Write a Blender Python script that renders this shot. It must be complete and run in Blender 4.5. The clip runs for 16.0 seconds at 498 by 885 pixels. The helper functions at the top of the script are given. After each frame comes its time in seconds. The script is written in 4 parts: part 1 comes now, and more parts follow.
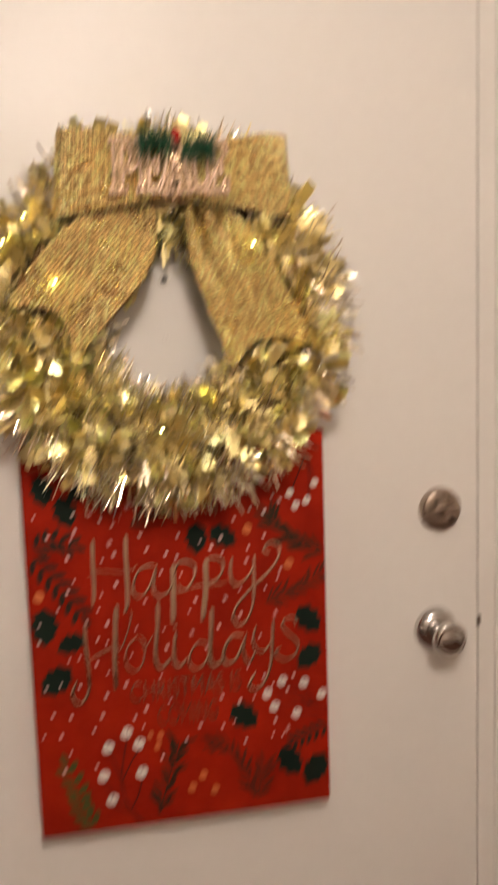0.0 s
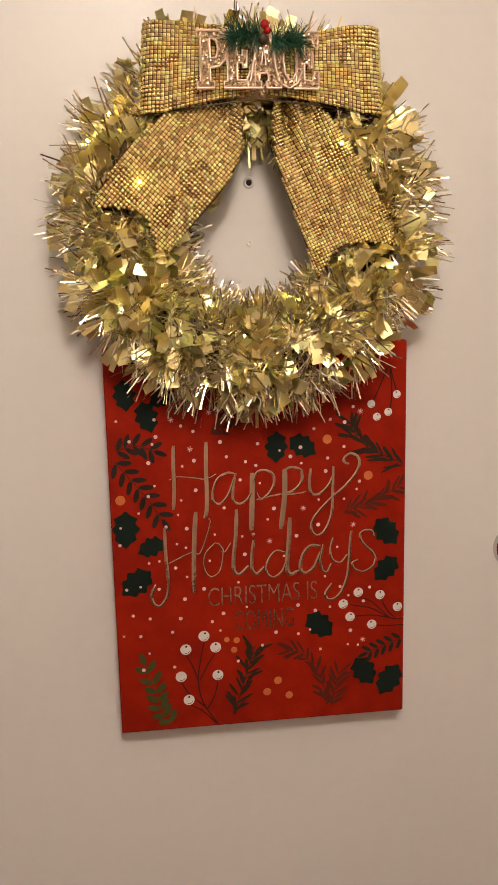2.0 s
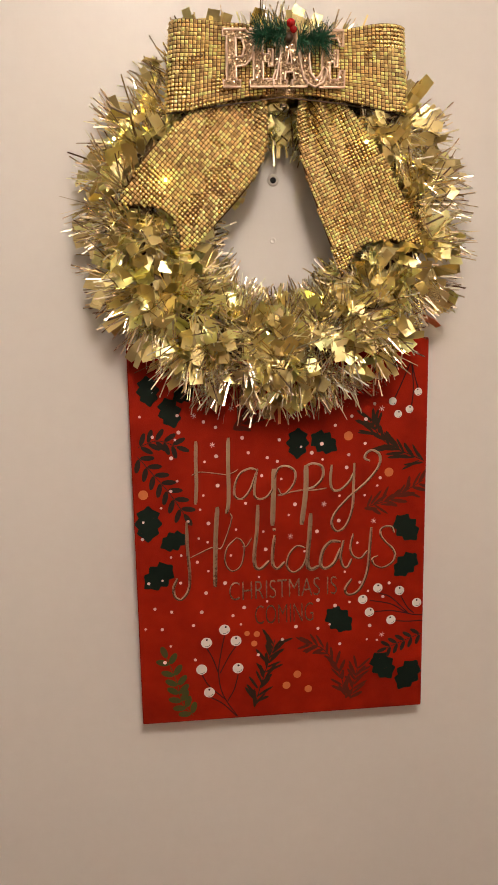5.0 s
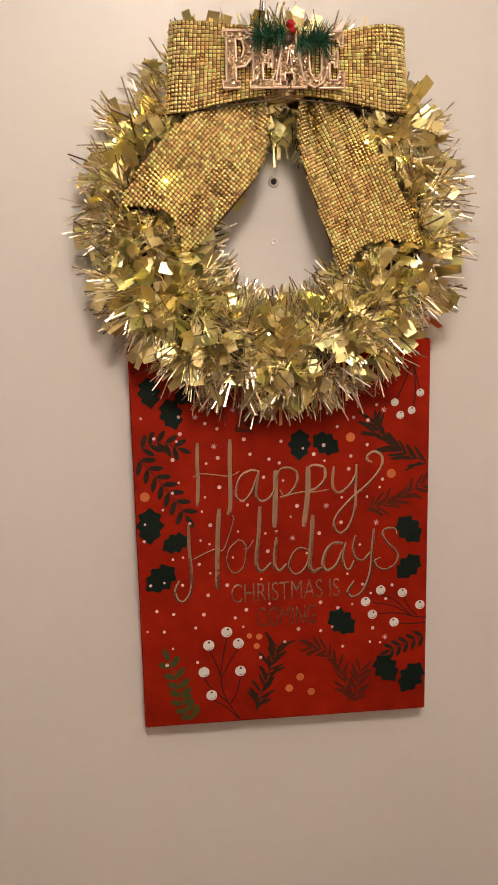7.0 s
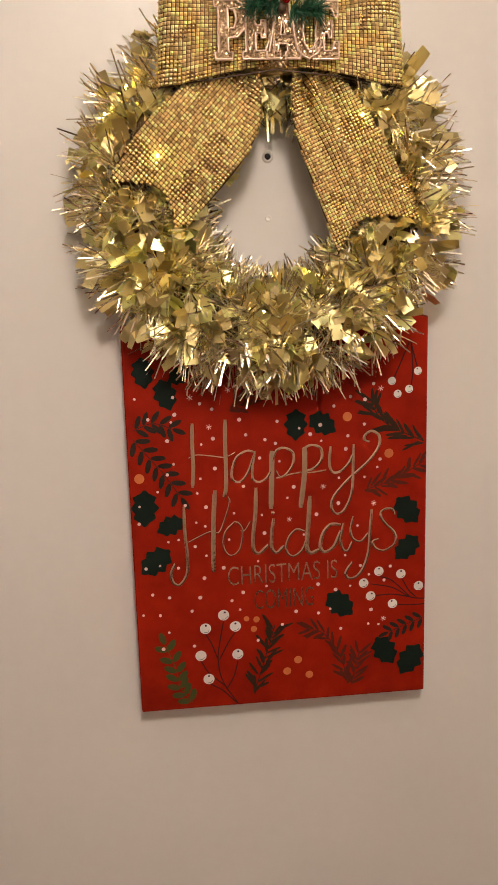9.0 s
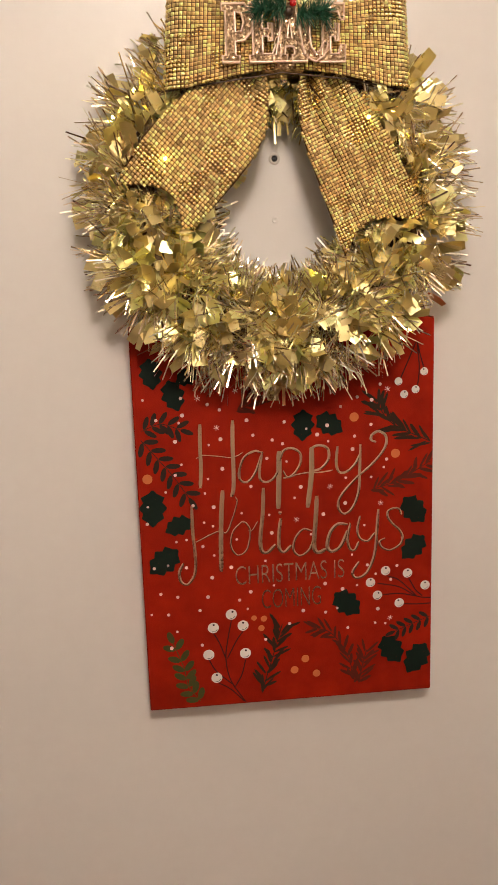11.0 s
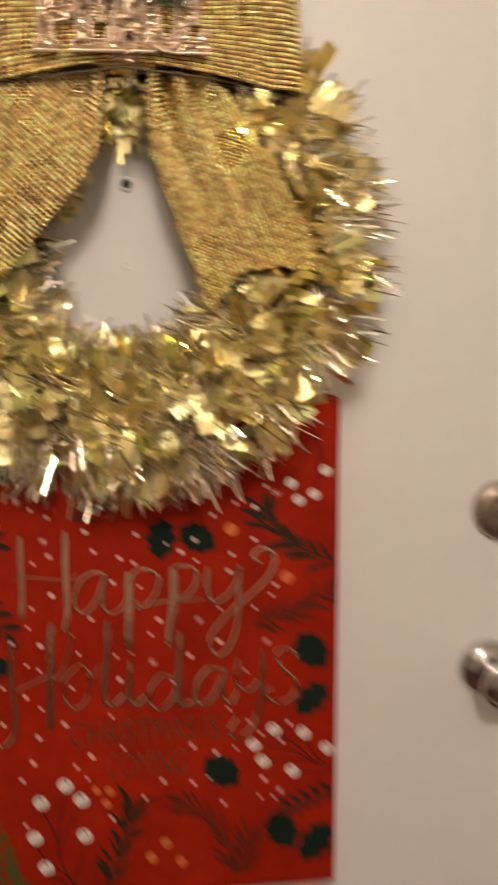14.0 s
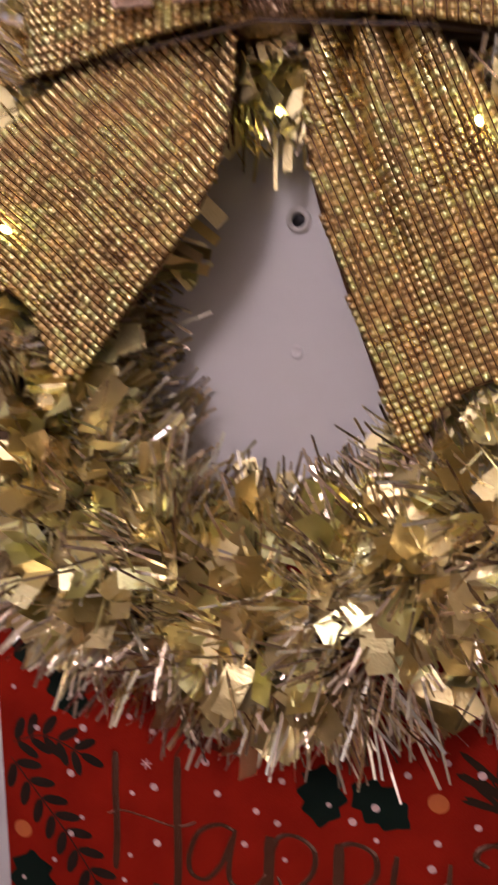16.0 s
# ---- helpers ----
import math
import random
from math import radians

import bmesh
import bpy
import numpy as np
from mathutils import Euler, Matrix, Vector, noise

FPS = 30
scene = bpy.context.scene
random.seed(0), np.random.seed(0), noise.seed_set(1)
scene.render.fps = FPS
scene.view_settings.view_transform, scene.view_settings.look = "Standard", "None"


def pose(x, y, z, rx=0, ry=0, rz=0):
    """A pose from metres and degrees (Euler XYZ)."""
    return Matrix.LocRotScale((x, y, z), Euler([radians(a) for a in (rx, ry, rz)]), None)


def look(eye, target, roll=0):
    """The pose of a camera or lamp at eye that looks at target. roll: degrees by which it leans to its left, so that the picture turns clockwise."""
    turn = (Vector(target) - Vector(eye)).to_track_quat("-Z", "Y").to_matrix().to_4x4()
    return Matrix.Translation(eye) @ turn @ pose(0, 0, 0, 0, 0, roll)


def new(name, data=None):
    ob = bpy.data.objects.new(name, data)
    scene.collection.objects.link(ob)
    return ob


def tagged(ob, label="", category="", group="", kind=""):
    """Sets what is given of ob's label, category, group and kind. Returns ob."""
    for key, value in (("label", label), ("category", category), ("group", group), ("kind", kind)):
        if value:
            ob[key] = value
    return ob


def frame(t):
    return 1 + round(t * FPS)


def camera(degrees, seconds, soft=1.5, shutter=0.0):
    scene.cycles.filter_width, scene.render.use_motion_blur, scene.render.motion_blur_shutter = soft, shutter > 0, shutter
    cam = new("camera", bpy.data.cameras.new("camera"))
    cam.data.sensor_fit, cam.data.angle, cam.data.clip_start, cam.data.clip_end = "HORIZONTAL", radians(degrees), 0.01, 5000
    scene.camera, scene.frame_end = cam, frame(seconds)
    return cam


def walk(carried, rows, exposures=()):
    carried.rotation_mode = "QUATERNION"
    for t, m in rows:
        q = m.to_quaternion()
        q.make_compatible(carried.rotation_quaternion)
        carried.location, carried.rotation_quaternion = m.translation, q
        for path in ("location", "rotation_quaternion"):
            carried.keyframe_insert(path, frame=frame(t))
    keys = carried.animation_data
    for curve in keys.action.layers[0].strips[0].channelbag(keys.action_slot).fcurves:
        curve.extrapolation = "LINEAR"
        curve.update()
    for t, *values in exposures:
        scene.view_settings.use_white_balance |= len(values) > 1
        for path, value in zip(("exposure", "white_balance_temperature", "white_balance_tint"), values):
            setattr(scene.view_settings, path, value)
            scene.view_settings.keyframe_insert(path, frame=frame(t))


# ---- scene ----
cam = camera(31.5, 16.0, soft=0.8, shutter=0.7)
PATH = [
    (0, (-0.155, -1.204, 1.39), (0.272, 0.735, 1.146), -1.80),
    (0.033, (-0.1556, -1.2035, 1.3907), (0.2614, 0.7373, 1.1238), -1.81),
    (0.067, (-0.1562, -1.2031, 1.3913), (0.2532, 0.7392, 1.1144), -1.81),
    (0.1, (-0.1528, -1.1976, 1.396), (0.2488, 0.7418, 1.1166), -1.62),
    (0.3, (-0.1794, -1.1958, 1.372), (0.2014, 0.7454, 1.0738), -1.56),
    (0.467, (-0.1824, -1.196, 1.372), (0.1574, 0.7467, 1.0492), -1.39),
    (0.5, (-0.183, -1.196, 1.372), (0.152, 0.747, 1.04), -1.40),
    (0.533, (-0.1828, -1.1954, 1.3714), (0.1469, 0.7485, 1.0325), -1.39),
    (1, (-0.181, -1.188, 1.363), (0.118, 0.753, 0.987), -1.20),
    (1.467, (-0.1819, -1.1908, 1.3593), (0.1233, 0.749, 0.9783), -1.30),
    (1.5, (-0.182, -1.191, 1.359), (0.115, 0.75, 0.978), -1.30),
    (1.533, (-0.1815, -1.1914, 1.3585), (0.1067, 0.7507, 0.9775), -1.31),
    (2, (-0.175, -1.197, 1.351), (0.097, 0.747, 0.971), -1.30),
    (2.5, (-0.186, -1.202, 1.354), (0.069, 0.744, 0.968), -1.20),
    (3, (-0.185, -1.207, 1.357), (0.049, 0.741, 0.968), -1.20),
    (3.5, (-0.188, -1.205, 1.355), (0.053, 0.742, 0.963), -1.10),
    (5.967, (-0.185, -1.2031, 1.3658), (0.047, 0.7455, 0.9668), -0.90),
    (6, (-0.185, -1.203, 1.366), (0.042, 0.746, 0.976), -0.90),
    (6.033, (-0.1846, -1.2032, 1.3655), (0.0371, 0.7465, 0.9853), -0.88),
    (6.5, (-0.178, -1.206, 1.359), (0.037, 0.746, 0.98), -1.00),
    (7, (-0.179, -1.204, 1.351), (0.045, 0.746, 0.969), -1.30),
    (7.5, (-0.178, -1.199, 1.348), (0.045, 0.751, 0.962), -1.40),
    (8, (-0.18, -1.195, 1.341), (0.048, 0.753, 0.954), -1.60),
    (8.5, (-0.177, -1.194, 1.338), (0.051, 0.754, 0.943), -1.60),
    (9, (-0.179, -1.189, 1.337), (0.056, 0.755, 0.929), -1.70),
    (11.5, (-0.184, -1.198, 1.346), (0.038, 0.746, 0.932), -1.90),
    (11.967, (-0.185, -1.1999, 1.3572), (0.0378, 0.7443, 0.9251), -1.91),
    (12, (-0.185, -1.2, 1.358), (0.048, 0.743, 0.948), -1.90),
    (12.033, (-0.1848, -1.2013, 1.3582), (0.058, 0.7407, 0.9699), -1.91),
    (12.5, (-0.182, -1.22, 1.36), (0.069, 0.73, 0.994), -1.00),
    (12.967, (-0.1605, -1.2014, 1.3516), (0.1079, 0.7478, 0.9914), -0.01),
    (13, (-0.159, -1.2, 1.351), (0.118, 0.748, 0.995), 0.00),
    (13.033, (-0.1517, -1.1919, 1.3499), (0.1326, 0.7553, 0.9979), 0.00),
    (13.2, (-0.1148, -1.1506, 1.3442), (0.1652, 0.7996, 1.0012), -0.10),
    (13.467, (-0.0571, -1.0637, 1.3573), (0.2265, 0.886, 1.0103), -0.30),
    (13.5, (-0.05, -1.053, 1.359), (0.224, 0.898, 1.015), -0.30),
    (13.533, (-0.0451, -1.044, 1.3604), (0.2213, 0.9076, 1.0178), -0.29),
    (13.8, (-0.0052, -0.9716, 1.3718), (0.2388, 0.9842, 1.0374), -0.58),
    (13.967, (0.0067, -0.9135, 1.3728), (0.2633, 1.037, 1.0054), -0.41),
    (14, (0.009, -0.902, 1.373), (0.247, 1.05, 1.012), -0.40),
    (14.033, (0.0097, -0.8901, 1.3701), (0.2301, 1.0643, 1.0196), -0.41),
    (14.2, (0.0134, -0.8296, 1.3554), (0.2538, 1.1278, 1.0192), -0.94),
    (14.467, (0.0442, -0.7115, 1.3773), (0.2018, 1.2441, 1.0059), -0.69),
    (14.5, (0.048, -0.697, 1.38), (0.21, 1.259, 0.998), -0.70),
    (14.533, (0.049, -0.6859, 1.3846), (0.2157, 1.2702, 0.9889), -0.67),
    (14.7, (0.0538, -0.6296, 1.4074), (0.2226, 1.3066, 0.9192), 0.06),
    (14.967, (0.0522, -0.5836, 1.3928), (0.1035, 1.3613, 0.9123), -0.43),
    (15, (0.052, -0.578, 1.391), (0.102, 1.367, 0.927), -0.40),
    (15.033, (0.0534, -0.5736, 1.3927), (0.094, 1.3718, 0.9452), -0.43),
    (15.2, (0.0606, -0.5514, 1.4014), (-0.0128, 1.3942, 0.9478), -0.50),
    (15.467, (0.1161, -0.5092, 1.4126), (-0.2735, 1.4119, 1.0121), 1.03),
    (15.5, (0.123, -0.504, 1.414), (-0.275, 1.417, 1.021), 1.00),
    (15.533, (0.1233, -0.504, 1.4171), (-0.2783, 1.4175, 1.0375), 1.01),
    (15.8, (0.1258, -0.5038, 1.4428), (-0.3612, 1.3924, 1.0302), -0.44),
    (15.967, (0.1243, -0.5215, 1.438), (-0.4292, 1.3609, 1.0427), -0.41),
    (16, (0.124, -0.525, 1.437), (-0.435, 1.357, 1.055), -0.40),
]
walk(cam, [(t, look(eye, target, roll)) for t, eye, target, roll in PATH], [(0, 0.0, 6500, 10), (9, 0.0, 6500, 10), (11.4, 0.10, 6500, 10), (12.4, 0.02, 6500, 10), (13.5, 0.0, 6500, 10), (14.4, -0.08, 6350, 5), (15.2, -0.10, 6050, 6), (15.6, -0.44, 5600, 26), (16, -0.64, 5600, 31)])

# ---------------------------------------------------------------- light
world = bpy.data.worlds.new("World")
scene.world = world
world.use_nodes = True
world.node_tree.nodes["Background"].inputs[0].default_value = (0.02, 0.018, 0.015, 1)
world.node_tree.nodes["Background"].inputs[1].default_value = 0.3
LAMP_AT, LAMP_GLOW, LAMP_TINT = (-0.06, -1.66, 2.33), 67.0, (1.0, 0.855, 0.755)


# ---------------------------------------------------------------- materials
def material(name, colour, rough=0.5, metal=0.0, second=None, grain=40.0, blotch=4.0, mix=0.5, bump=0.0, bump_scale=None,
             rough_spread=0.08, vary=0.0, island=False, coat=0.0, emit=0.0, emit_colour=None, spec=0.5, flakes=0.0):
    """Principled surface with colour and gloss varied at two scales; vary: spread of brightness from piece to piece."""
    m = bpy.data.materials.new(name)
    m.use_nodes = True
    t = m.node_tree
    b = t.nodes["Principled BSDF"]
    n = lambda kind: t.nodes.new(kind)
    co = n("ShaderNodeTexCoord")
    fine, wide = n("ShaderNodeTexNoise"), n("ShaderNodeTexNoise")
    fine.inputs["Scale"].default_value, wide.inputs["Scale"].default_value = grain, blotch
    fine.inputs["Detail"].default_value, wide.inputs["Detail"].default_value = 4, 3
    t.links.new(co.outputs["Object"], fine.inputs["Vector"])
    t.links.new(co.outputs["Object"], wide.inputs["Vector"])
    add = n("ShaderNodeMath")
    add.operation = "ADD"
    t.links.new(fine.outputs["Fac"], add.inputs[0])
    t.links.new(wide.outputs["Fac"], add.inputs[1])
    ramp = n("ShaderNodeMapRange")
    ramp.inputs["From Min"].default_value, ramp.inputs["From Max"].default_value = 0.7, 1.3
    ramp.inputs["To Max"].default_value = mix
    t.links.new(add.outputs[0], ramp.inputs["Value"])
    col = n("ShaderNodeMix")
    col.data_type = "RGBA"
    col.inputs[6].default_value = (*colour, 1)
    col.inputs[7].default_value = (*(second or [c * 0.8 for c in colour]), 1)
    t.links.new(ramp.outputs["Result"], col.inputs[0])
    out = col.outputs[2]
    if vary:
        src = n("ShaderNodeNewGeometry").outputs["Random Per Island"] if island else n("ShaderNodeObjectInfo").outputs["Random"]
        span = n("ShaderNodeMapRange")
        span.inputs["To Min"].default_value, span.inputs["To Max"].default_value = 1 - vary, 1 + vary
        t.links.new(src, span.inputs["Value"])
        hsv = n("ShaderNodeHueSaturation")
        t.links.new(span.outputs["Result"], hsv.inputs["Value"])
        t.links.new(out, hsv.inputs["Color"])
        out = hsv.outputs["Color"]
    t.links.new(out, b.inputs["Base Color"])
    rr = n("ShaderNodeMapRange")
    rr.inputs["From Min"].default_value, rr.inputs["From Max"].default_value = 0.3, 0.7
    rr.inputs["To Min"].default_value, rr.inputs["To Max"].default_value = max(0.02, rough - rough_spread), min(1, rough + rough_spread)
    t.links.new(wide.outputs["Fac"], rr.inputs["Value"])
    t.links.new(rr.outputs["Result"], b.inputs["Roughness"])
    b.inputs["Metallic"].default_value = metal
    b.inputs["Coat Weight"].default_value = coat
    b.inputs["Specular IOR Level"].default_value = spec
    if bump:
        bn = n("ShaderNodeBump")
        bn.inputs["Strength"].default_value, bn.inputs["Distance"].default_value = bump, 0.001
        src = fine
        if bump_scale:
            src = n("ShaderNodeTexNoise")
            src.inputs["Scale"].default_value, src.inputs["Detail"].default_value = bump_scale, 2
            t.links.new(co.outputs["Object"], src.inputs["Vector"])
        t.links.new(src.outputs["Fac"], bn.inputs["Height"])
        t.links.new(bn.outputs["Normal"], b.inputs["Normal"])
    if flakes:
        cell = n("ShaderNodeTexVoronoi")
        cell.inputs["Scale"].default_value = flakes
        t.links.new(co.outputs["Object"], cell.inputs["Vector"])
        geo = n("ShaderNodeNewGeometry")
        tip, lean = n("ShaderNodeVectorMath"), n("ShaderNodeVectorMath")
        tip.operation, lean.operation = "SUBTRACT", "MULTIPLY_ADD"
        tip.inputs[1].default_value = (0.5, 0.5, 0.5)
        lean.inputs[1].default_value = (1.1, 1.1, 1.1)
        t.links.new(cell.outputs["Color"], tip.inputs[0])
        t.links.new(tip.outputs["Vector"], lean.inputs[0])
        t.links.new(geo.outputs["Normal"], lean.inputs[2])
        flat_out = n("ShaderNodeVectorMath")
        flat_out.operation = "NORMALIZE"
        t.links.new(lean.outputs["Vector"], flat_out.inputs[0])
        t.links.new(flat_out.outputs["Vector"], b.inputs["Normal"])
    if emit:
        b.inputs["Emission Color"].default_value = (*(emit_colour or colour), 1)
        b.inputs["Emission Strength"].default_value = emit
    return m


M_DOOR = material("door paint", (0.80, 0.775, 0.73), 0.42, second=(0.76, 0.73, 0.685), grain=60, blotch=2.5, bump=0.12, bump_scale=180)
M_FRAME = material("frame paint", (0.79, 0.765, 0.72), 0.45, second=(0.74, 0.71, 0.66), grain=50, blotch=3, bump=0.15, bump_scale=120)
M_WALL = material("wall paint", (0.80, 0.74, 0.66), 0.7, second=(0.77, 0.71, 0.63), grain=80, blotch=2, bump=0.3, bump_scale=240)
# pale tone set for fill and for what the gilt lettering reflects
M_FAR = material("far wall paint", (0.70, 0.63, 0.55), 0.7, second=(0.65, 0.58, 0.50), grain=80, blotch=2, bump=0.3, bump_scale=240)
# darker than the other walls so gilt and nickel reflect dark on their left
M_SHADE = material("west wall dark for reflections", (0.30, 0.26, 0.22), 0.7, second=(0.26, 0.22, 0.18), grain=80, blotch=2, bump=0.3, bump_scale=240)
M_CEILING = material("ceiling paint", (0.80, 0.78, 0.74), 0.8, grain=70, blotch=2, mix=0.2, bump=0.3, bump_scale=160)
# dark red-brown set for dark reflections in the lettering and a warm bounce
M_FLOOR = material("floor dark for reflections", (0.105, 0.042, 0.025), 0.95, second=(0.065, 0.026, 0.016), grain=300, blotch=8, bump=0.8, bump_scale=500)
M_RED = material("red canvas", (0.36, 0.0165, 0.0035), 0.6, second=(0.21, 0.0090, 0.0022), grain=30, blotch=9, mix=0.8, spec=0.08, bump=0.35, bump_scale=900, rough_spread=0.05)
M_HOLLY = material("dark green print", (0.006, 0.014, 0.010), 0.5, second=(0.010, 0.022, 0.013), grain=90, blotch=20, spec=0.15)
M_PINE = material("faded green print", (0.035, 0.016, 0.008), 0.55, second=(0.022, 0.022, 0.010), grain=90, blotch=30, spec=0.15)
M_FAINT = material("dark red print", (0.11, 0.013, 0.006), 0.55, second=(0.045, 0.022, 0.009), grain=60, blotch=40, spec=0.15)
M_GREEN = material("leaf green print", (0.05, 0.075, 0.018), 0.5, second=(0.10, 0.05, 0.015), grain=70, blotch=30, spec=0.15)
M_SPRIG = material("dark sprig print", (0.030, 0.017, 0.011), 0.55, second=(0.018, 0.020, 0.013), grain=90, blotch=30, spec=0.15)
M_STEM = material("stem print", (0.055, 0.009, 0.007), 0.55, grain=60, blotch=20, spec=0.15)
M_WHITE = material("white print", (0.78, 0.74, 0.66), 0.5, second=(0.64, 0.62, 0.55), grain=120, blotch=50)
M_DOT = material("snow print", (0.85, 0.62, 0.55), 0.5, second=(0.80, 0.52, 0.45), grain=120, blotch=50, vary=0.12)
M_ORANGE = material("orange print", (0.62, 0.17, 0.035), 0.5, second=(0.50, 0.10, 0.03), grain=120, blotch=40)
M_INK = material("ink print", (0.02, 0.012, 0.012), 0.5, spec=0.15)
M_GILT = material("gilt lettering", (0.86, 0.67, 0.49), 0.14, 1.0, second=(0.76, 0.55, 0.37), grain=60, blotch=15, bump=0.30, bump_scale=55)
M_FOIL = material("gold foil", (0.95, 0.81, 0.41), 0.35, 1.0, second=(0.85, 0.69, 0.30), grain=160, blotch=30, bump=0.40, bump_scale=650, rough_spread=0.12, vary=0.35)
M_FOIL_MASS = material("gold foil mass", (0.95, 0.81, 0.41), 0.35, 1.0, second=(0.85, 0.69, 0.30), grain=160, blotch=30, bump=0.40, bump_scale=650, rough_spread=0.12, vary=0.35, island=True)
M_TINSEL = material("thin tinsel", (1.0, 0.85, 0.64), 0.24, 1.0, second=(0.88, 0.70, 0.46), grain=80, blotch=30, vary=0.55, island=True)
# dark brown puts the shade deep between the strips into the core's colour
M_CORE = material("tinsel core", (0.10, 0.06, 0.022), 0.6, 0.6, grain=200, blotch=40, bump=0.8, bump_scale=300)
M_RIBBON = material("ribbon ground", (0.130, 0.064, 0.018), 0.6, 0.3, second=(0.08, 0.038, 0.011), grain=300, blotch=30, bump=0.4)
M_STONE = material("gold stones", (1.0, 0.76, 0.36), 0.29, 1.0, second=(1.0, 0.68, 0.27), grain=200, blotch=20, rough_spread=0.07, vary=0.45, island=True)
M_STONE_ONE = material("gold stone", (1.0, 0.76, 0.36), 0.29, 1.0, second=(1.0, 0.68, 0.27), grain=200, blotch=20, rough_spread=0.07, vary=0.45)
M_RIM = material("rose gold rim", (0.82, 0.62, 0.47), 0.42, 0.6, second=(0.74, 0.54, 0.40), grain=300, blotch=40, bump=0.2)
M_GLITTER = material("rose gold glitter", (0.80, 0.60, 0.40), 0.30, 1.0, second=(0.40, 0.26, 0.13), grain=900, blotch=500, mix=0.9, rough_spread=0.1, flakes=620)
M_NEEDLE = material("green needles", (0.015, 0.085, 0.038), 0.45, second=(0.03, 0.13, 0.06), grain=200, blotch=40, vary=0.3, island=True)
M_BEAD = material("red bead", (0.45, 0.008, 0.008), 0.15, coat=0.6)
M_TWIST = material("dark twist wire", (0.07, 0.038, 0.018), 0.5)
M_NICKEL = material("satin nickel", (0.64, 0.62, 0.60), 0.13, 1.0, second=(0.57, 0.55, 0.53), grain=200, blotch=20, bump=0.05)
M_BRONZE = material("worn nickel face", (0.45, 0.37, 0.31), 0.26, 1.0, second=(0.36, 0.29, 0.24), grain=150, blotch=30, bump=0.08)
M_DARK = material("dark hole", (0.006, 0.005, 0.005), 0.6)
M_RING = material("pale plastic ring", (0.74, 0.70, 0.63), 0.35)
M_BULB_ON = material("lit bulb", (1.0, 0.80, 0.22), 0.3, emit=26.0, emit_colour=(1.0, 0.90, 0.22))
M_BULB_LOW = material("low lit bulb", (1.0, 0.80, 0.25), 0.3, emit=24.0, emit_colour=(1.0, 0.88, 0.25))
M_CABLE = material("light cable", (0.16, 0.12, 0.05), 0.5)
M_GLASS = material("lamp glass", (0.9, 0.87, 0.8), 0.5, emit=LAMP_GLOW, emit_colour=LAMP_TINT)


# ---------------------------------------------------------------- building helpers
def finish(name, mesh, mat, parent=None, label="", smooth=False):
    ob = new(name, mesh)
    if mat:
        mesh.materials.append(mat)
    if smooth:
        for p in mesh.polygons:
            p.use_smooth = True
    if parent:
        ob.parent = parent
    return tagged(ob, label)


def part(name, bm, mat, parent=None, label="", smooth=False):
    mesh = bpy.data.meshes.new(name)
    bm.to_mesh(mesh)
    bm.free()
    return finish(name, mesh, mat, parent, label, smooth)


def from_lists(name, verts, faces, mat, parent=None, label="", smooth=False):
    mesh = bpy.data.meshes.new(name)
    mesh.from_pydata([tuple(v) for v in verts], [], faces)
    mesh.update()
    return finish(name, mesh, mat, parent, label, smooth)


def thing(name, at, label, category, group="", kind=""):
    ob = new(name)
    ob.location = at
    return tagged(ob, label, category, group, kind)


def box(lo, hi, bevel=0.0, segments=2):
    bm = bmesh.new()
    bmesh.ops.create_cube(bm, size=1)
    for v in bm.verts:
        v.co = Vector([(a + b) / 2 + c * (b - a) for a, b, c in zip(lo, hi, v.co)])
    if bevel:
        bmesh.ops.bevel(bm, geom=bm.edges[:], offset=bevel, segments=segments, affect="EDGES", profile=0.5)
    return bm


def lathe(profile, steps=40, centre=(0, 0, 0)):
    """Turns (radius, distance out of the door) pairs about an axis that points out of the door."""
    bm = bmesh.new()
    rings = []
    for r, d in profile:
        rings.append([bm.verts.new((centre[0] + r * math.cos(a), centre[1] - d, centre[2] + r * math.sin(a)))
                      for a in (2 * math.pi * i / steps for i in range(steps))] if r > 1e-6 else [bm.verts.new((centre[0], centre[1] - d, centre[2]))])
    for a, b in zip(rings, rings[1:]):
        for i in range(steps):
            j = (i + 1) % steps
            if len(a) == 1 and len(b) > 1:
                bm.faces.new((a[0], b[j], b[i]))
            elif len(b) == 1 and len(a) > 1:
                bm.faces.new((a[i], a[j], b[0]))
            elif len(a) > 1:
                bm.faces.new((a[i], a[j], b[j], b[i]))
    bmesh.ops.recalc_face_normals(bm, faces=bm.faces[:])
    return bm


def glide(points, count):
    """Points along a smooth curve through the given ones."""
    p = [np.array(q, float) for q in points]
    p = [2 * p[0] - p[1]] + p + [2 * p[-1] - p[-2]]
    out = []
    for k in range(count + 1):
        f = k / count * (len(p) - 3)
        i = min(int(f), len(p) - 4)
        t = f - i
        a, b, c, d = p[i:i + 4]
        out.append(0.5 * (2 * b + (c - a) * t + (2 * a - 5 * b + 4 * c - d) * t * t + (3 * b - a - 3 * c + d) * t ** 3))
    return out


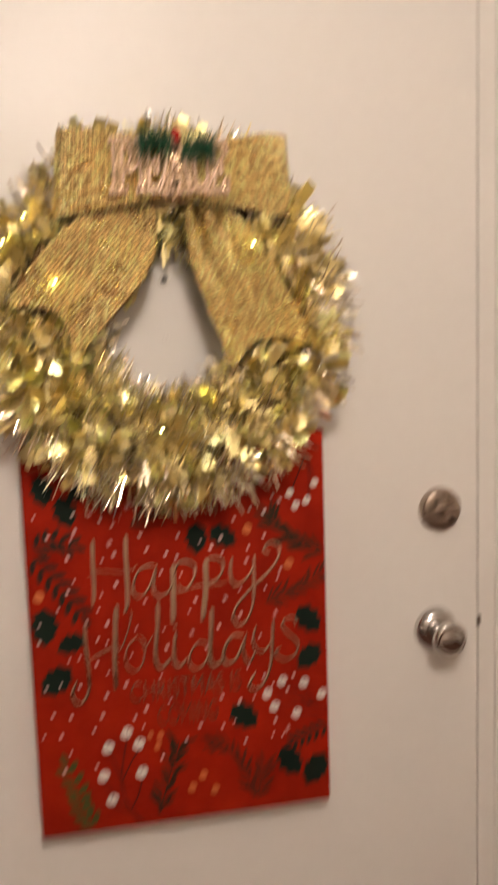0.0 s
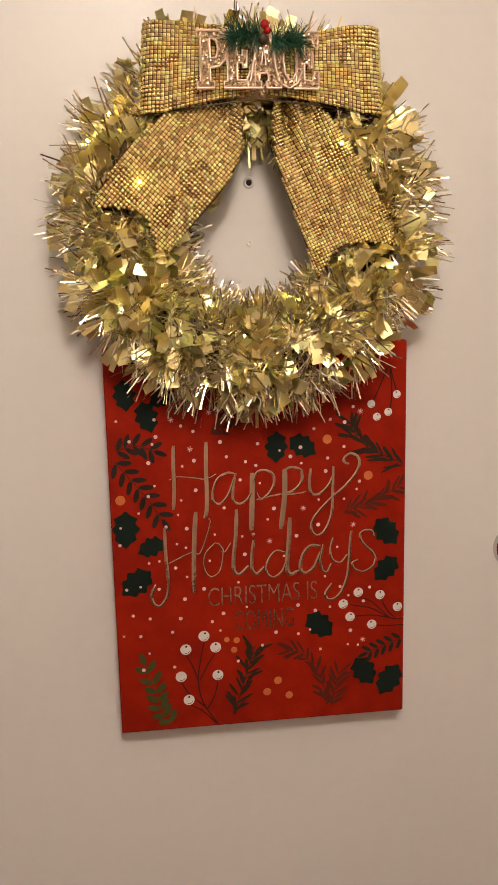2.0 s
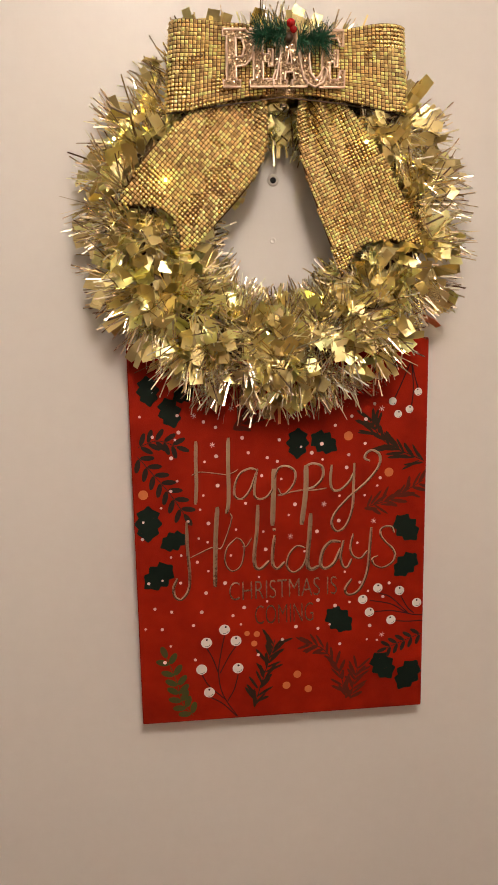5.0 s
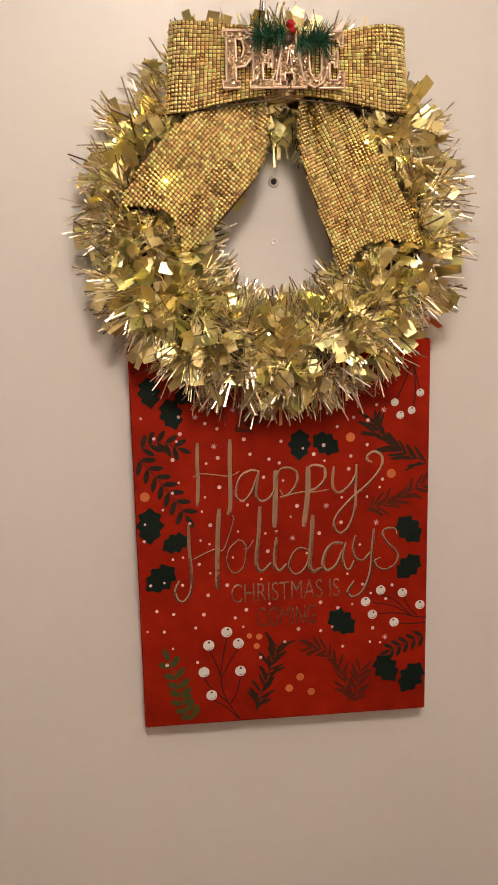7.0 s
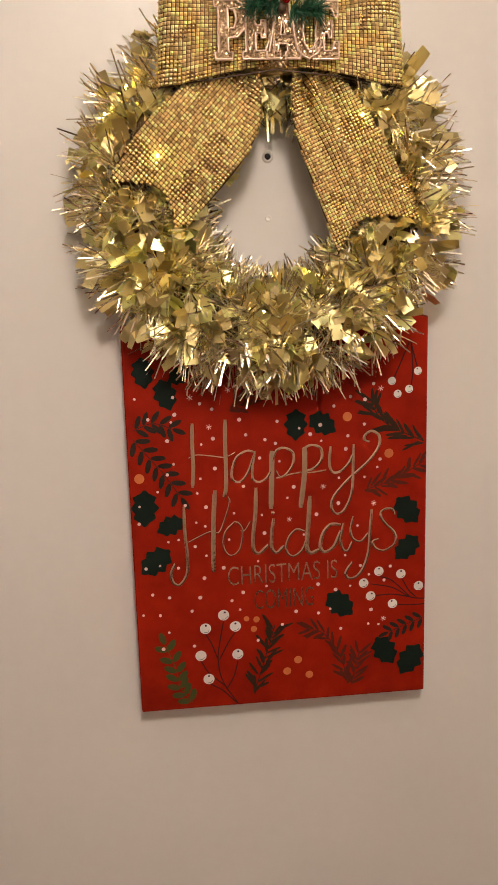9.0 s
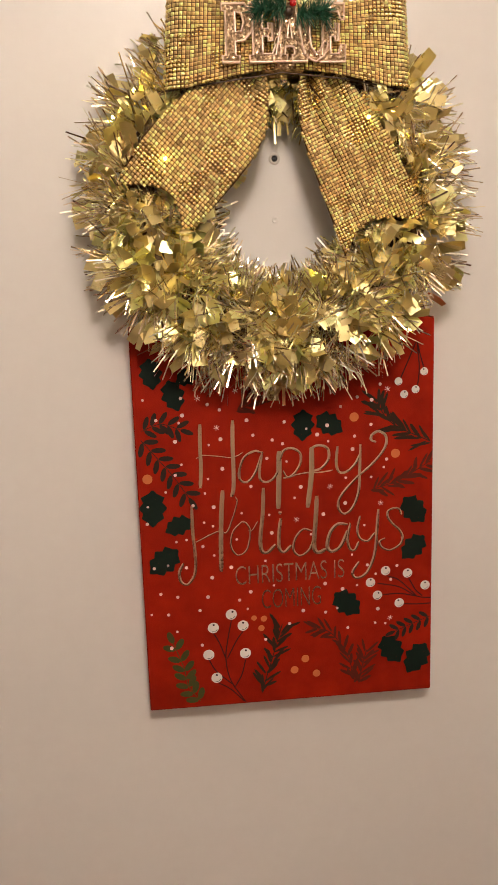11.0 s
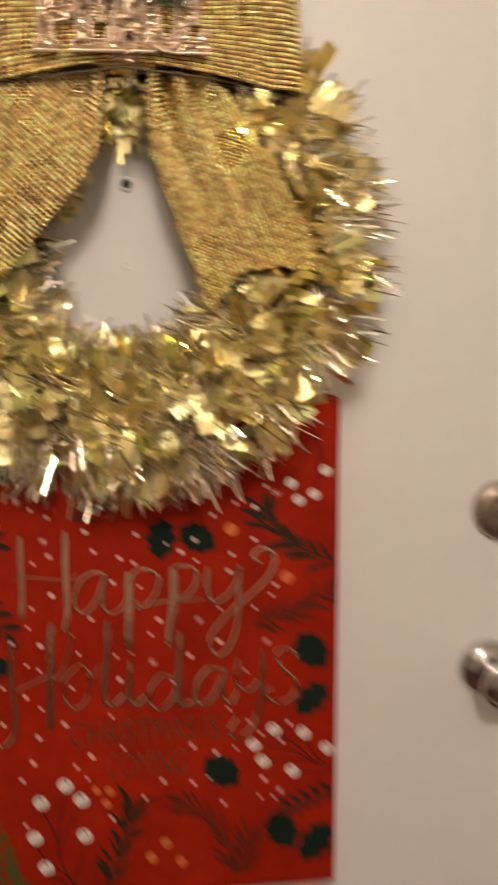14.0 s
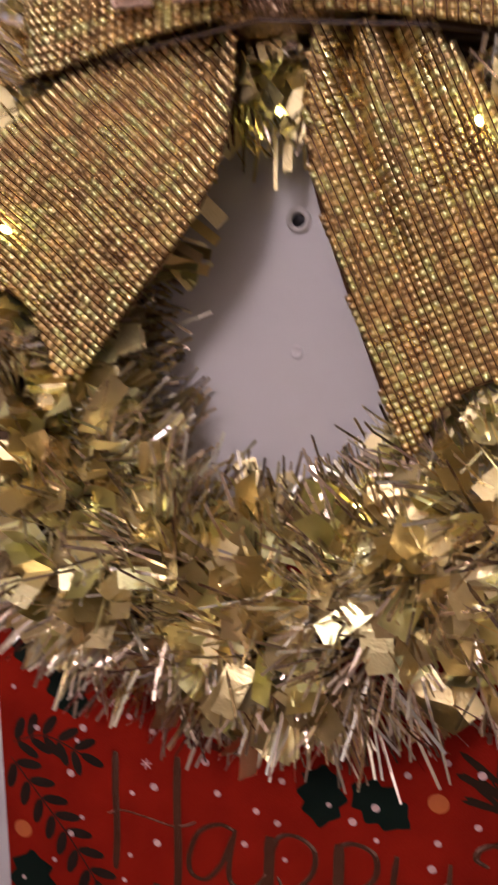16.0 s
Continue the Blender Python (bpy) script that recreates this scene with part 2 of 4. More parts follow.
def tube(points, radius, sides=8, closed=False):
    bm = bmesh.new()
    pts = [Vector(p) for p in points]
    rings = []
    for i, p in enumerate(pts):
        a, b = (pts[i - 1], pts[(i + 1) % len(pts)]) if closed else (pts[max(i - 1, 0)], pts[min(i + 1, len(pts) - 1)])
        d = (b - a).normalized()
        side = d.cross(Vector((0.1, 1, 0.07))).normalized()
        up = side.cross(d)
        rings.append([bm.verts.new(p + radius * (math.cos(2 * math.pi * k / sides) * side + math.sin(2 * math.pi * k / sides) * up)) for k in range(sides)])
    for i in range(len(rings) if closed else len(rings) - 1):
        a, b = rings[i], rings[(i + 1) % len(rings)]
        for k in range(sides):
            bm.faces.new((a[k], a[(k + 1) % sides], b[(k + 1) % sides], b[k]))
    if not closed:
        bm.faces.new(rings[0][::-1])
        bm.faces.new(rings[-1])
    bmesh.ops.recalc_face_normals(bm, faces=bm.faces[:])
    return bm


def curve_mesh(curve):
    """The mesh of a curve or text datablock, which is then removed."""
    ob = bpy.data.objects.new("draft", curve)
    scene.collection.objects.link(ob)
    dg = bpy.context.evaluated_depsgraph_get()
    mesh = bpy.data.meshes.new_from_object(ob.evaluated_get(dg))
    bpy.data.objects.remove(ob)
    return mesh


# ---------------------------------------------------------------- the setting: hallway round an apartment door
DOOR_HALF, DOOR_TOP, HEIGHT = 0.459, 2.03, 2.44
# unseen hall walls, set close enough to raise the bounced fill
WEST, EAST, SOUTH = -2.3, 2.3, -2.45

# floor out of view, its colour chosen for the light it sends back
tagged(part("floor", box((WEST - 0.1, SOUTH - 0.1, -0.1), (EAST + 0.1, 0.25, 0.0)), M_FLOOR), "unseen hallway floor, dark red-brown to tune reflections and bounce", "floor", kind="structure")
tagged(part("ceiling", box((WEST - 0.1, SOUTH - 0.1, HEIGHT), (EAST + 0.1, 0.25, HEIGHT + 0.1)), M_CEILING), "white painted hallway ceiling", "ceiling", kind="structure")
tagged(part("wall_south", box((WEST, SOUTH - 0.1, 0), (EAST, SOUTH, HEIGHT)), M_FAR), "unseen pale beige hallway wall, added for fill and reflections", "wall", kind="structure")
# unseen wall, added dark to shape what the metal reflects
tagged(part("wall_west", box((WEST - 0.1, SOUTH - 0.1, 0), (WEST, 0.15, HEIGHT)), M_SHADE), "unseen hallway wall, dark taupe to darken reflections", "wall", kind="structure")
tagged(part("wall_east", box((EAST, SOUTH - 0.1, 0), (EAST + 0.1, 0.15, HEIGHT)), M_WALL), "unseen beige hallway wall, added to raise the fill", "wall", kind="structure")
north = thing("wall_north", (0, 0, 0), "beige painted wall round the apartment door", "wall", kind="structure")
part("wall_panel", box((WEST, 0.004, 0), (-0.545, 0.12, HEIGHT)), M_WALL, north)
part("wall_panel", box((0.545, 0.004, 0), (EAST, 0.12, HEIGHT)), M_WALL, north)
part("wall_panel", box((-0.545, 0.004, DOOR_TOP + 0.09), (0.545, 0.12, HEIGHT)), M_WALL, north)
part("wall_backing", box((-0.545, 0.135, 0), (0.545, 0.15, DOOR_TOP + 0.09)), M_WALL, north)

frame_1 = thing("door_frame", (0, 0, 0), "white painted steel door frame with narrow shadow gap", "door frame", kind="structure")
for sx in (-1, 1):
    a, b = sorted((sx * (DOOR_HALF + 0.0022), sx * (DOOR_HALF + 0.030)))
    part("jamb", box((a, 0.0010, 0), (b, 0.12, DOOR_TOP + 0.004), 0.0010), M_FRAME, frame_1)
    a, b = sorted((sx * (DOOR_HALF + 0.0302), sx * 0.5452))
    part("casing", box((a, -0.0012, 0), (b, 0.12, DOOR_TOP + 0.09), 0.0012), M_FRAME, frame_1)
    a, b = sorted((sx * (DOOR_HALF - 0.012), sx * (DOOR_HALF + 0.0020)))
    part("door_stop", box((a, 0.048, 0), (b, 0.06, DOOR_TOP + 0.004)), M_FRAME, frame_1)
part("head_jamb", box((-0.4891, 0.0015, DOOR_TOP + 0.0042), (0.4891, 0.12, DOOR_TOP + 0.030), 0.0012), M_FRAME, frame_1)
part("head_casing", box((-0.4891, -0.0012, DOOR_TOP + 0.0302), (0.4891, 0.12, DOOR_TOP + 0.09), 0.0012), M_FRAME, frame_1)
part("strike_plate", box((0.4602, -0.0004, 0.935), (0.4652, 0.012, 0.951), 0.001), M_TWIST, frame_1, "dark worn strike plate")

door_1 = thing("door_1", (0, 0, 0.008), "closed flush white painted apartment door", "door", kind="structure")
slab = part("slab", box((-DOOR_HALF, 0.0, 0.0), (DOOR_HALF, 0.044, DOOR_TOP - 0.008), 0.0015), M_DOOR, door_1)
viewer = part("door_viewer", lathe([(0.0, 0.001), (0.0040, 0.001), (0.0040, 0.0022), (0.0046, 0.0030), (0.0064, 0.0028), (0.0074, 0.0016), (0.0077, 0.0)], 36, (0, 0, 1.458)), M_RING, door_1, "white ringed door viewer", True)
part("lens", lathe([(0.0, 0.0026), (0.003, 0.0024), (0.0041, 0.0012)], 24, (0, 0, 1.458)), M_DARK, viewer, "black glass lens", True)
part("filled_hole", lathe([(0.0, 0.0003), (0.0024, 0.0004), (0.0034, 0.0024), (0.0043, 0.0002)], 20, (-0.001, 0, 1.380)), M_DOOR, door_1, "painted-over plugged hole", True)

# deadbolt and knob
deadbolt = part("deadbolt", lathe([(0.0, 0.0135), (0.0105, 0.0135), (0.0112, 0.0129), (0.0120, 0.0133), (0.0285, 0.0126), (0.0302, 0.0108), (0.0318, 0.0055), (0.0325, 0.0)], 56, (0.397, 0, 1.115)), M_BRONZE, door_1, "round worn nickel deadbolt cover", True)
keyway = part("keyway", box((-0.0068, -0.0006, -0.0008), (0.0068, 0.0012, 0.0008), 0.0004), M_DARK, deadbolt)
keyway.location, keyway.rotation_euler = (0.397, -0.0134, 1.115), (0, radians(-14), 0)
knob = part("door_knob", lathe([(0.0, 0.0600), (0.0165, 0.0602), (0.0185, 0.0588), (0.0196, 0.0604), (0.0232, 0.0590), (0.0256, 0.0552), (0.0258, 0.0505), (0.0238, 0.044), (0.0180, 0.037), (0.0145, 0.030), (0.0143, 0.020), (0.0152, 0.0165)], 56, (0.389, 0, 0.931)), M_NICKEL, door_1, "satin nickel door knob", True)
part("rose", lathe([(0.0143, 0.0172), (0.0180, 0.0170), (0.0252, 0.0142), (0.0306, 0.0096), (0.0330, 0.0046), (0.0334, 0.0)], 56, (0.389, 0, 0.931)), M_NICKEL, knob, "domed nickel rose plate", True)

# ceiling lamp behind the camera
lamp = thing("ceiling_lamp", LAMP_AT, "lit ceiling lamp with a round frosted glass globe", "lamp")
stem = lathe([(0.0, 0.0), (0.06, 0.0), (0.055, 0.012), (0.012, 0.02), (0.012, 0.06), (0.03, 0.065), (0.03, 0.08)], 32)
bmesh.ops.rotate(stem, verts=stem.verts[:], cent=(0, 0, 0), matrix=Matrix.Rotation(radians(90), 3, "X"))
part("lamp_base", stem, M_NICKEL, lamp, "nickel lamp base", True)
globe = bmesh.new()
bmesh.ops.create_uvsphere(globe, u_segments=32, v_segments=20, radius=0.15, matrix=Matrix.Translation((0, 0, LAMP_AT[2] - HEIGHT - 0.045)))
part("glass_globe", globe, M_GLASS, lamp, "glowing frosted glass globe", True)
lamp.location.z = HEIGHT

# ---------------------------------------------------------------- canvas print
FACE, WIDE, TALL = 0.036, 0.410, 0.54
canvas = thing("canvas_print", (-0.2025, 0, 0.7155), "red stretched canvas print with gilt holiday lettering and foliage", "wall art")
wrapped = box((0, -FACE, 0), (WIDE, -0.0002, TALL), 0.0022, 3)
for v in wrapped.verts:
    v.co.z -= (0.0008 + 0.0035 * v.co.x / WIDE) * (1 - v.co.z / TALL)
body = part("stretched_canvas", wrapped, M_RED, canvas)
mm = 0.001


def at_canvas(u, v, lift):
    return (u * mm, -FACE - lift * mm, v * mm)


layer = [0]


def flat(name, polygons, lift, mat, label="", parent=None, ridge=0.0):
    """A printed shape on the canvas. Each piece lies a hair above the one before; ridge: how far a stroke's middle stands proud."""
    verts, faces = [], []
    layer[0] = (layer[0] + 1) % 9
    step = min(0.004, 0.25 / len(polygons))
    for n, poly in enumerate(polygons):
        up = lift + 0.008 * layer[0] + step * n
        poly = [(min(max(u, 1.0), WIDE * 1000 - 1.0), min(max(v, 1.0), TALL * 1000 - 1.0)) for u, v in poly]
        k = len(verts)
        if ridge and len(poly) == 4:
            a, b, c, d = poly
            run = abs(b[1] - a[1]) / (math.hypot(b[0] - a[0], b[1] - a[1]) + 1e-9)
            peak = up + ridge * (0.12 + 0.88 * run * run)
            m0, m1 = ((a[0] + d[0]) / 2, (a[1] + d[1]) / 2), ((b[0] + c[0]) / 2, (b[1] + c[1]) / 2)
            verts += [at_canvas(*a, up), at_canvas(*b, up), at_canvas(*m1, peak), at_canvas(*m0, peak), at_canvas(*c, up), at_canvas(*d, up)]
            faces += [(k, k + 1, k + 2, k + 3), (k + 3, k + 2, k + 4, k + 5)]
        else:
            faces.append(tuple(range(k, k + len(poly))))
            verts += [at_canvas(u, v, up) for u, v in poly]
    return from_lists(name, verts, faces, mat, parent or canvas, label)


def disc(u, v, r, n=16):
    return [(u + r * math.cos(2 * math.pi * i / n), v + r * math.sin(2 * math.pi * i / n)) for i in range(n)]


def stroke(points, width, steep=0.0, taper=0.75):
    """Quads of a pen stroke; steep: how far the pen thins where it runs across."""
    pts = glide(points, 10 * (len(points) - 1))
    left, right = [], []
    for i, p in enumerate(pts):
        d = pts[min(i + 1, len(pts) - 1)] - pts[max(i - 1, 0)]
        d = d / (np.linalg.norm(d) + 1e-9)
        s = i / (len(pts) - 1)
        w = width * 0.5 * (1 - steep * (1 - abs(d[1]))) * (1 if taper >= 1 else min(1, taper + 4 * min(s, 1 - s)))
        nrm = np.array((-d[1], d[0])) * w
        left.append(tuple(p + nrm))
        right.append(tuple(p - nrm))
    return [(right[i], right[i + 1], left[i + 1], left[i]) for i in range(len(pts) - 1)]


def holly(base_uv, tip_uv, plump=0.37):
    b, t = np.array(base_uv, float), np.array(tip_uv, float)
    along = t - b
    size = np.linalg.norm(along)
    side = np.array((-along[1], along[0])) / size
    rim = ((0.0, 0.03), (0.08, 0.10), (0.19, 0.31), (0.24, 0.29), (0.33, 0.25), (0.46, 0.37), (0.51, 0.36), (0.62, 0.25), (0.74, 0.29), (0.78, 0.26), (0.87, 0.12), (0.94, 0.07), (1.0, 0.0))
    prof = [(f, w * size * plump / 0.37) for f, w in rim]
    quads = []
    for (s0, w0), (s1, w1) in zip(prof, prof[1:]):
        a, c = b + along * s0, b + along * s1
        quads.append([tuple(a - side * w0), tuple(c - side * w1), tuple(c + side * w1), tuple(a + side * w0)])
    return quads


def oval(centre, angle, long, wide, n=10):
    c, s = math.cos(angle), math.sin(angle)
    return [(centre[0] + long * math.cos(a) * c - wide * math.sin(a) * s, centre[1] + long * math.cos(a) * s + wide * math.sin(a) * c)
            for a in (2 * math.pi * i / n for i in range(n))]


def leaf_sprig(points, leaf, pairs, wide=0.27):
    pts = glide(points, pairs * 4)
    polys = stroke(points, 1.0)
    for k in range(pairs):
        p, d = pts[k * 4 + 1], pts[k * 4 + 2] - pts[k * 4]
        ang = math.atan2(d[1], d[0])
        for sgn in (-1, 1):
            a = ang + math.pi + sgn * 2.25
            polys.append(oval((p[0] + leaf * 0.8 * math.cos(a), p[1] + leaf * 0.8 * math.sin(a)), a, leaf * 0.72, leaf * wide))
    end, d = pts[-1], pts[-1] - pts[-3]
    ang = math.atan2(d[1], d[0])
    polys.append(oval((end[0] + leaf * 0.5 * math.cos(ang), end[1] + leaf * 0.5 * math.sin(ang)), ang, leaf * 0.72, leaf * wide))
    return polys


def pine_sprig(points, needle, count, rng):
    pts = glide(points, count)
    polys = stroke(points, 1.3)
    for k in range(count):
        p, d = pts[k], pts[k + 1] - pts[k]
        ang = math.atan2(d[1], d[0])
        for sgn in (-1, 1):
            a = ang + sgn * rng.uniform(0.30, 0.95)
            n = needle * rng.uniform(0.75, 1.15)
            q = (p[0] + n * math.cos(a), p[1] + n * math.sin(a))
            polys.append(oval(((p[0] + q[0]) / 2 + rng.gauss(0, 1.2), (p[1] + q[1]) / 2 + rng.gauss(0, 1.2)), a, n / 2, rng.uniform(1.7, 2.9), 8))
    return polys


rng = random.Random(4)
# foliage
for u0, v0, u1, v1 in ((24, 500, 28, 458), (48, 470, 60, 428), (228, 422, 226, 378), (246, 412, 282, 388), (20, 322, 18, 270), (88, 482, 58, 466), (70, 278, 34, 262), (50, 236, 10, 204), (368, 290, 398, 252), (398, 232, 366, 200), (268, 156, 304, 122), (338, 84, 364, 42), (402, 68, 374, 24)):
    flat("holly_leaf", holly((u0, v0), (u1, v1)), 0.30, M_HOLLY)
flat("leaf_sprig", leaf_sprig([(10, 404), (36, 412), (64, 402)], 13, 5), 0.25, M_SPRIG)
flat("leaf_sprig", leaf_sprig([(8, 392), (30, 364), (50, 338), (70, 306)], 14, 7), 0.25, M_SPRIG)
flat("leaf_sprig", leaf_sprig([(408, 110), (380, 100), (354, 90)], 11, 5), 0.25, M_SPRIG)
flat("leaf_sprig", leaf_sprig([(72, 8), (56, 32), (50, 62), (36, 102)], 13, 7, 0.36), 0.25, M_GREEN, "green printed sprig")
flat("pine_sprig", pine_sprig([(406, 368), (352, 396), (328, 428)], 27, 17, rng), 0.25, M_PINE)
flat("pine_sprig", pine_sprig([(322, 304), (362, 316), (406, 340)], 24, 11, rng), 0.25, M_FAINT)
flat("pine_sprig", pine_sprig([(160, 14), (178, 70), (192, 116)], 27, 13, rng), 0.25, M_PINE)
flat("pine_sprig", pine_sprig([(296, 18), (286, 58), (262, 96), (234, 106)], 22, 12, rng), 0.25, M_FAINT)
flat("pine_sprig", pine_sprig([(302, 14), (308, 44), (314, 66)], 24, 8, rng), 0.25, M_FAINT)
flat("pine_sprig", pine_sprig([(140, 425), (165, 440), (185, 470)], 24, 9, rng), 0.25, M_FAINT)
# berry stems, berries
for pts in ([(120, 128), (114, 100), (110, 70), (116, 36), (138, -2)], [(94, 110), (102, 94), (110, 70)], [(136, 110), (126, 96), (112, 70)], [(86, 70), (96, 52), (118, 30)], [(138, 66), (132, 44), (122, 26)], [(98, 34), (116, 22), (138, -2)], [(330, 166), (362, 158), (388, 142), (410, 138)], [(344, 176), (362, 168), (388, 142)], [(376, 170), (386, 152), (396, 142)], [(336, 148), (362, 148), (388, 142)], [(368, 132), (388, 130), (410, 130)], [(398, 463), (391, 486), (386, 506)], [(360, 452), (371, 476), (384, 506)], [(386, 440), (389, 470), (386, 506)]):
    flat("berry_stem", stroke(pts, 1.7), 0.35, M_STEM)
BERRIES = [(94, 118, 7.8), (120, 136, 7.8), (136, 118, 7.8), (86, 78, 7.8), (138, 76, 7.8), (96, 42, 7.8), (342, 184, 6.9), (374, 178, 6.9), (320, 168, 6.9), (330, 148, 6.9), (362, 134, 6.9), (400, 158, 6.9), (360, 454, 5.5), (396, 466, 5.5), (384, 442, 5.5), (368, 436, 5.5)]
for u, v, r in BERRIES:
    b = flat("berry", [disc(u, v, r, 20)], 0.45, M_WHITE)
    a = rng.uniform(0.9, 1.9)
    flat("berry_mark", [disc(u + r * 0.55 * math.cos(a), v + r * 0.55 * math.sin(a), r * 0.2, 8)] + stroke([(u + r * 0.75 * math.cos(-0.4 - 0.5 * k), v + r * 0.75 * math.sin(-0.4 - 0.5 * k)) for k in range(4)], r * 0.09), 0.5, M_INK, "", b)
for u, v, r in ((298, 408, 6.4), (356, 354, 6.4), (14, 338, 6.7), (208, 44, 5.7), (224, 60, 5.7), (240, 36, 5.5), (152, 128, 3.9), (166, 126, 4.5), (162, 112, 4.5)):
    flat("orange_berry", [disc(u, v, r, 20)], 0.45, M_ORANGE)
# snow
DOTS_HIGH = [(63.5, 445.5), (13.5, 445.5), (98.5, 435.5), (114.5, 427.5), (29.5, 417.5), (64.5, 422.5), (59.5, 412.5), (150.5, 411.5), (201.5, 406.5), (114.5, 387.5), (158.5, 390.5), (184.5, 382.5), (198.5, 376.5), (53.5, 387.5), (98.5, 380.5), (176.5, 357.5), (203.5, 351.5), (60.5, 355.5), (51.5, 341.5), (115.5, 346.5), (95.5, 333.5), (37.5, 318.5), (153.5, 319.5), (90.5, 313.5), (73.5, 297.5), (12.5, 299.5), (101.5, 293.5), (139.5, 282.5), (177.5, 277.5), (213.5, 299.5), (222.5, 314.5), (253.5, 273.5), (284.5, 287.5), (285.5, 323.5), (321.5, 322.5), (339.5, 335.5), (343.5, 346.5), (295.5, 363.5), (298.5, 381.5), (321.5, 396.5), (261.5, 376.5), (246.5, 386.5), (279.5, 423.5), (322.5, 430.5), (302.5, 435.5), (334.5, 451.5), (260.5, 398.5), (231.5, 395.5)]
DOTS_LOW = [(10.5, 275.5), (87.5, 272.5), (99.5, 266.5), (48.5, 247.5), (62.5, 249.5), (84.5, 238.5), (99.5, 224.5), (16.5, 211.5), (35.5, 214.5), (60.5, 209.5), (122.5, 205.5), (95.5, 192.5), (131.5, 245.5), (180.5, 251.5), (170.5, 211.5), (23.5, 173.5), (46.5, 167.5), (88.5, 164.5), (132.5, 156.5), (148.5, 167.5), (181.5, 174.5), (9.5, 144.5), (32.5, 142.5), (76.5, 145.5), (43.5, 116.5), (77.5, 93.5), (34.5, 92.5), (143.5, 142.5), (167.5, 94.5), (202.5, 115.5), (222.5, 133.5), (254.5, 128.5), (254.5, 171.5), (279.5, 161.5), (271.5, 133.5), (286.5, 102.5), (300.5, 165.5), (327.5, 180.5), (349.5, 170.5), (358.5, 190.5), (330.5, 127.5), (326.5, 106.5), (341.5, 104.5), (293.5, 211.5), (315.5, 194.5), (235.5, 245.5), (311.5, 253.5)]
STARS = [(85.5, 444.5), (109.5, 403.5), (136.5, 452.5), (216.5, 439.5), (263.5, 312.5), (334.5, 284.5), (344.5, 444.5), (215.5, 268.5), (348.5, 112.5)]
snow = []
for r in (1.75, 2.25, 2.7):
    mesh = bpy.data.meshes.new("snow_dot")
    mesh.from_pydata([at_canvas(x, y, 0.65) for x, y in disc(0, 0, r, 12)], [], [tuple(range(12))])
    mesh.materials.append(M_DOT)
    snow.append(mesh)
for u, v in DOTS_HIGH + DOTS_LOW:
    ob = new("snow_dot", rng.choice(snow))
    ob.parent, ob.location = canvas, (u * mm, 0, v * mm)
for u, v in STARS:
    flat("snow_star", [q for k in range(3) for q in stroke([(u - 4 * math.cos(k * 1.05 + 0.3), v - 4 * math.sin(k * 1.05 + 0.3)), (u, v), (u + 4 * math.cos(k * 1.05 + 0.3), v + 4 * math.sin(k * 1.05 + 0.3))], 0.8)], 0.6, M_DOT)

# lettering: Happy Holidays in pen strokes, (letter, width, path)
order = []


def pen(key, width, path):
    """One pen stroke; a starred key begins a new letter."""
    if key[1:]:
        order.append([key, []])
    order[-1][1].extend(stroke(path, width * 1.2, 0.25, 0.7))


pen("H*", 4.1, [(87.5, 409.5), (86.5, 381.5), (86.5, 349.5), (84.5, 321.5)])
pen("H", 4.5, [(131.5, 412.5), (130.5, 379.5), (130.5, 343.5), (129.5, 318.5), (126.5, 306.5)])
pen("H", 1.5, [(80.5, 362.5), (90.5, 366.5), (108.5, 364.5), (126.5, 361.5), (136.5, 363.5), (143.5, 367.5)])
pen("a*", 3, [(170.5, 365.5), (159.5, 368.5), (145.5, 360.5), (138.5, 342.5), (139.5, 329.5), (149.5, 326.5), (160.5, 339.5), (168.5, 361.5)])
pen("a", 3, [(170.5, 367.5), (166.5, 345.5), (166.5, 329.5), (174.5, 324.5), (184.5, 328.5), (191.5, 338.5)])
pen("p*", 5.9, [(193.5, 366.5), (192.5, 332.5), (190.5, 285.5)])
pen("p", 3, [(192.5, 348.5), (199.5, 366.5), (211.5, 369.5), (222.5, 361.5), (221.5, 345.5), (210.5, 331.5), (198.5, 328.5)])
pen("p", 1.9, [(198.5, 338.5), (204.5, 329.5), (218.5, 332.5), (233.5, 334.5)])
pen("p*", 5.9, [(238.5, 369.5), (237.5, 330.5), (231.5, 284.5)])
pen("p", 3.3, [(235.5, 366.5), (247.5, 371.5), (260.5, 366.5), (261.5, 351.5), (251.5, 339.5), (237.5, 335.5)])
pen("p", 1.9, [(227.5, 334.5), (247.5, 333.5), (267.5, 335.5)])
pen("y*", 3.3, [(274.5, 368.5), (272.5, 345.5), (276.5, 332.5), (287.5, 332.5), (299.5, 343.5), (305.5, 355.5)])
pen("y", 3.3, [(306.5, 369.5), (305.5, 339.5), (303.5, 302.5), (293.5, 278.5), (281.5, 272.5), (274.5, 283.5), (279.5, 299.5), (299.5, 321.5), (324.5, 342.5), (340.5, 362.5), (342.5, 378.5), (332.5, 386.5), (323.5, 382.5), (321.5, 375.5), (328.5, 371.5)])
pen("H*", 3.7, [(71.5, 296.5), (71.5, 259.5), (73.5, 222.5), (71.5, 199.5), (61.5, 185.5), (52.5, 189.5), (50.5, 202.5), (56.5, 216.5)])
pen("H", 5.2, [(114.5, 316.5), (111.5, 281.5), (109.5, 240.5), (108.5, 200.5)])
pen("H", 1.9, [(75.5, 245.5), (105.5, 258.5), (117.5, 256.5), (125.5, 272.5), (133.5, 297.5), (131.5, 306.5)])
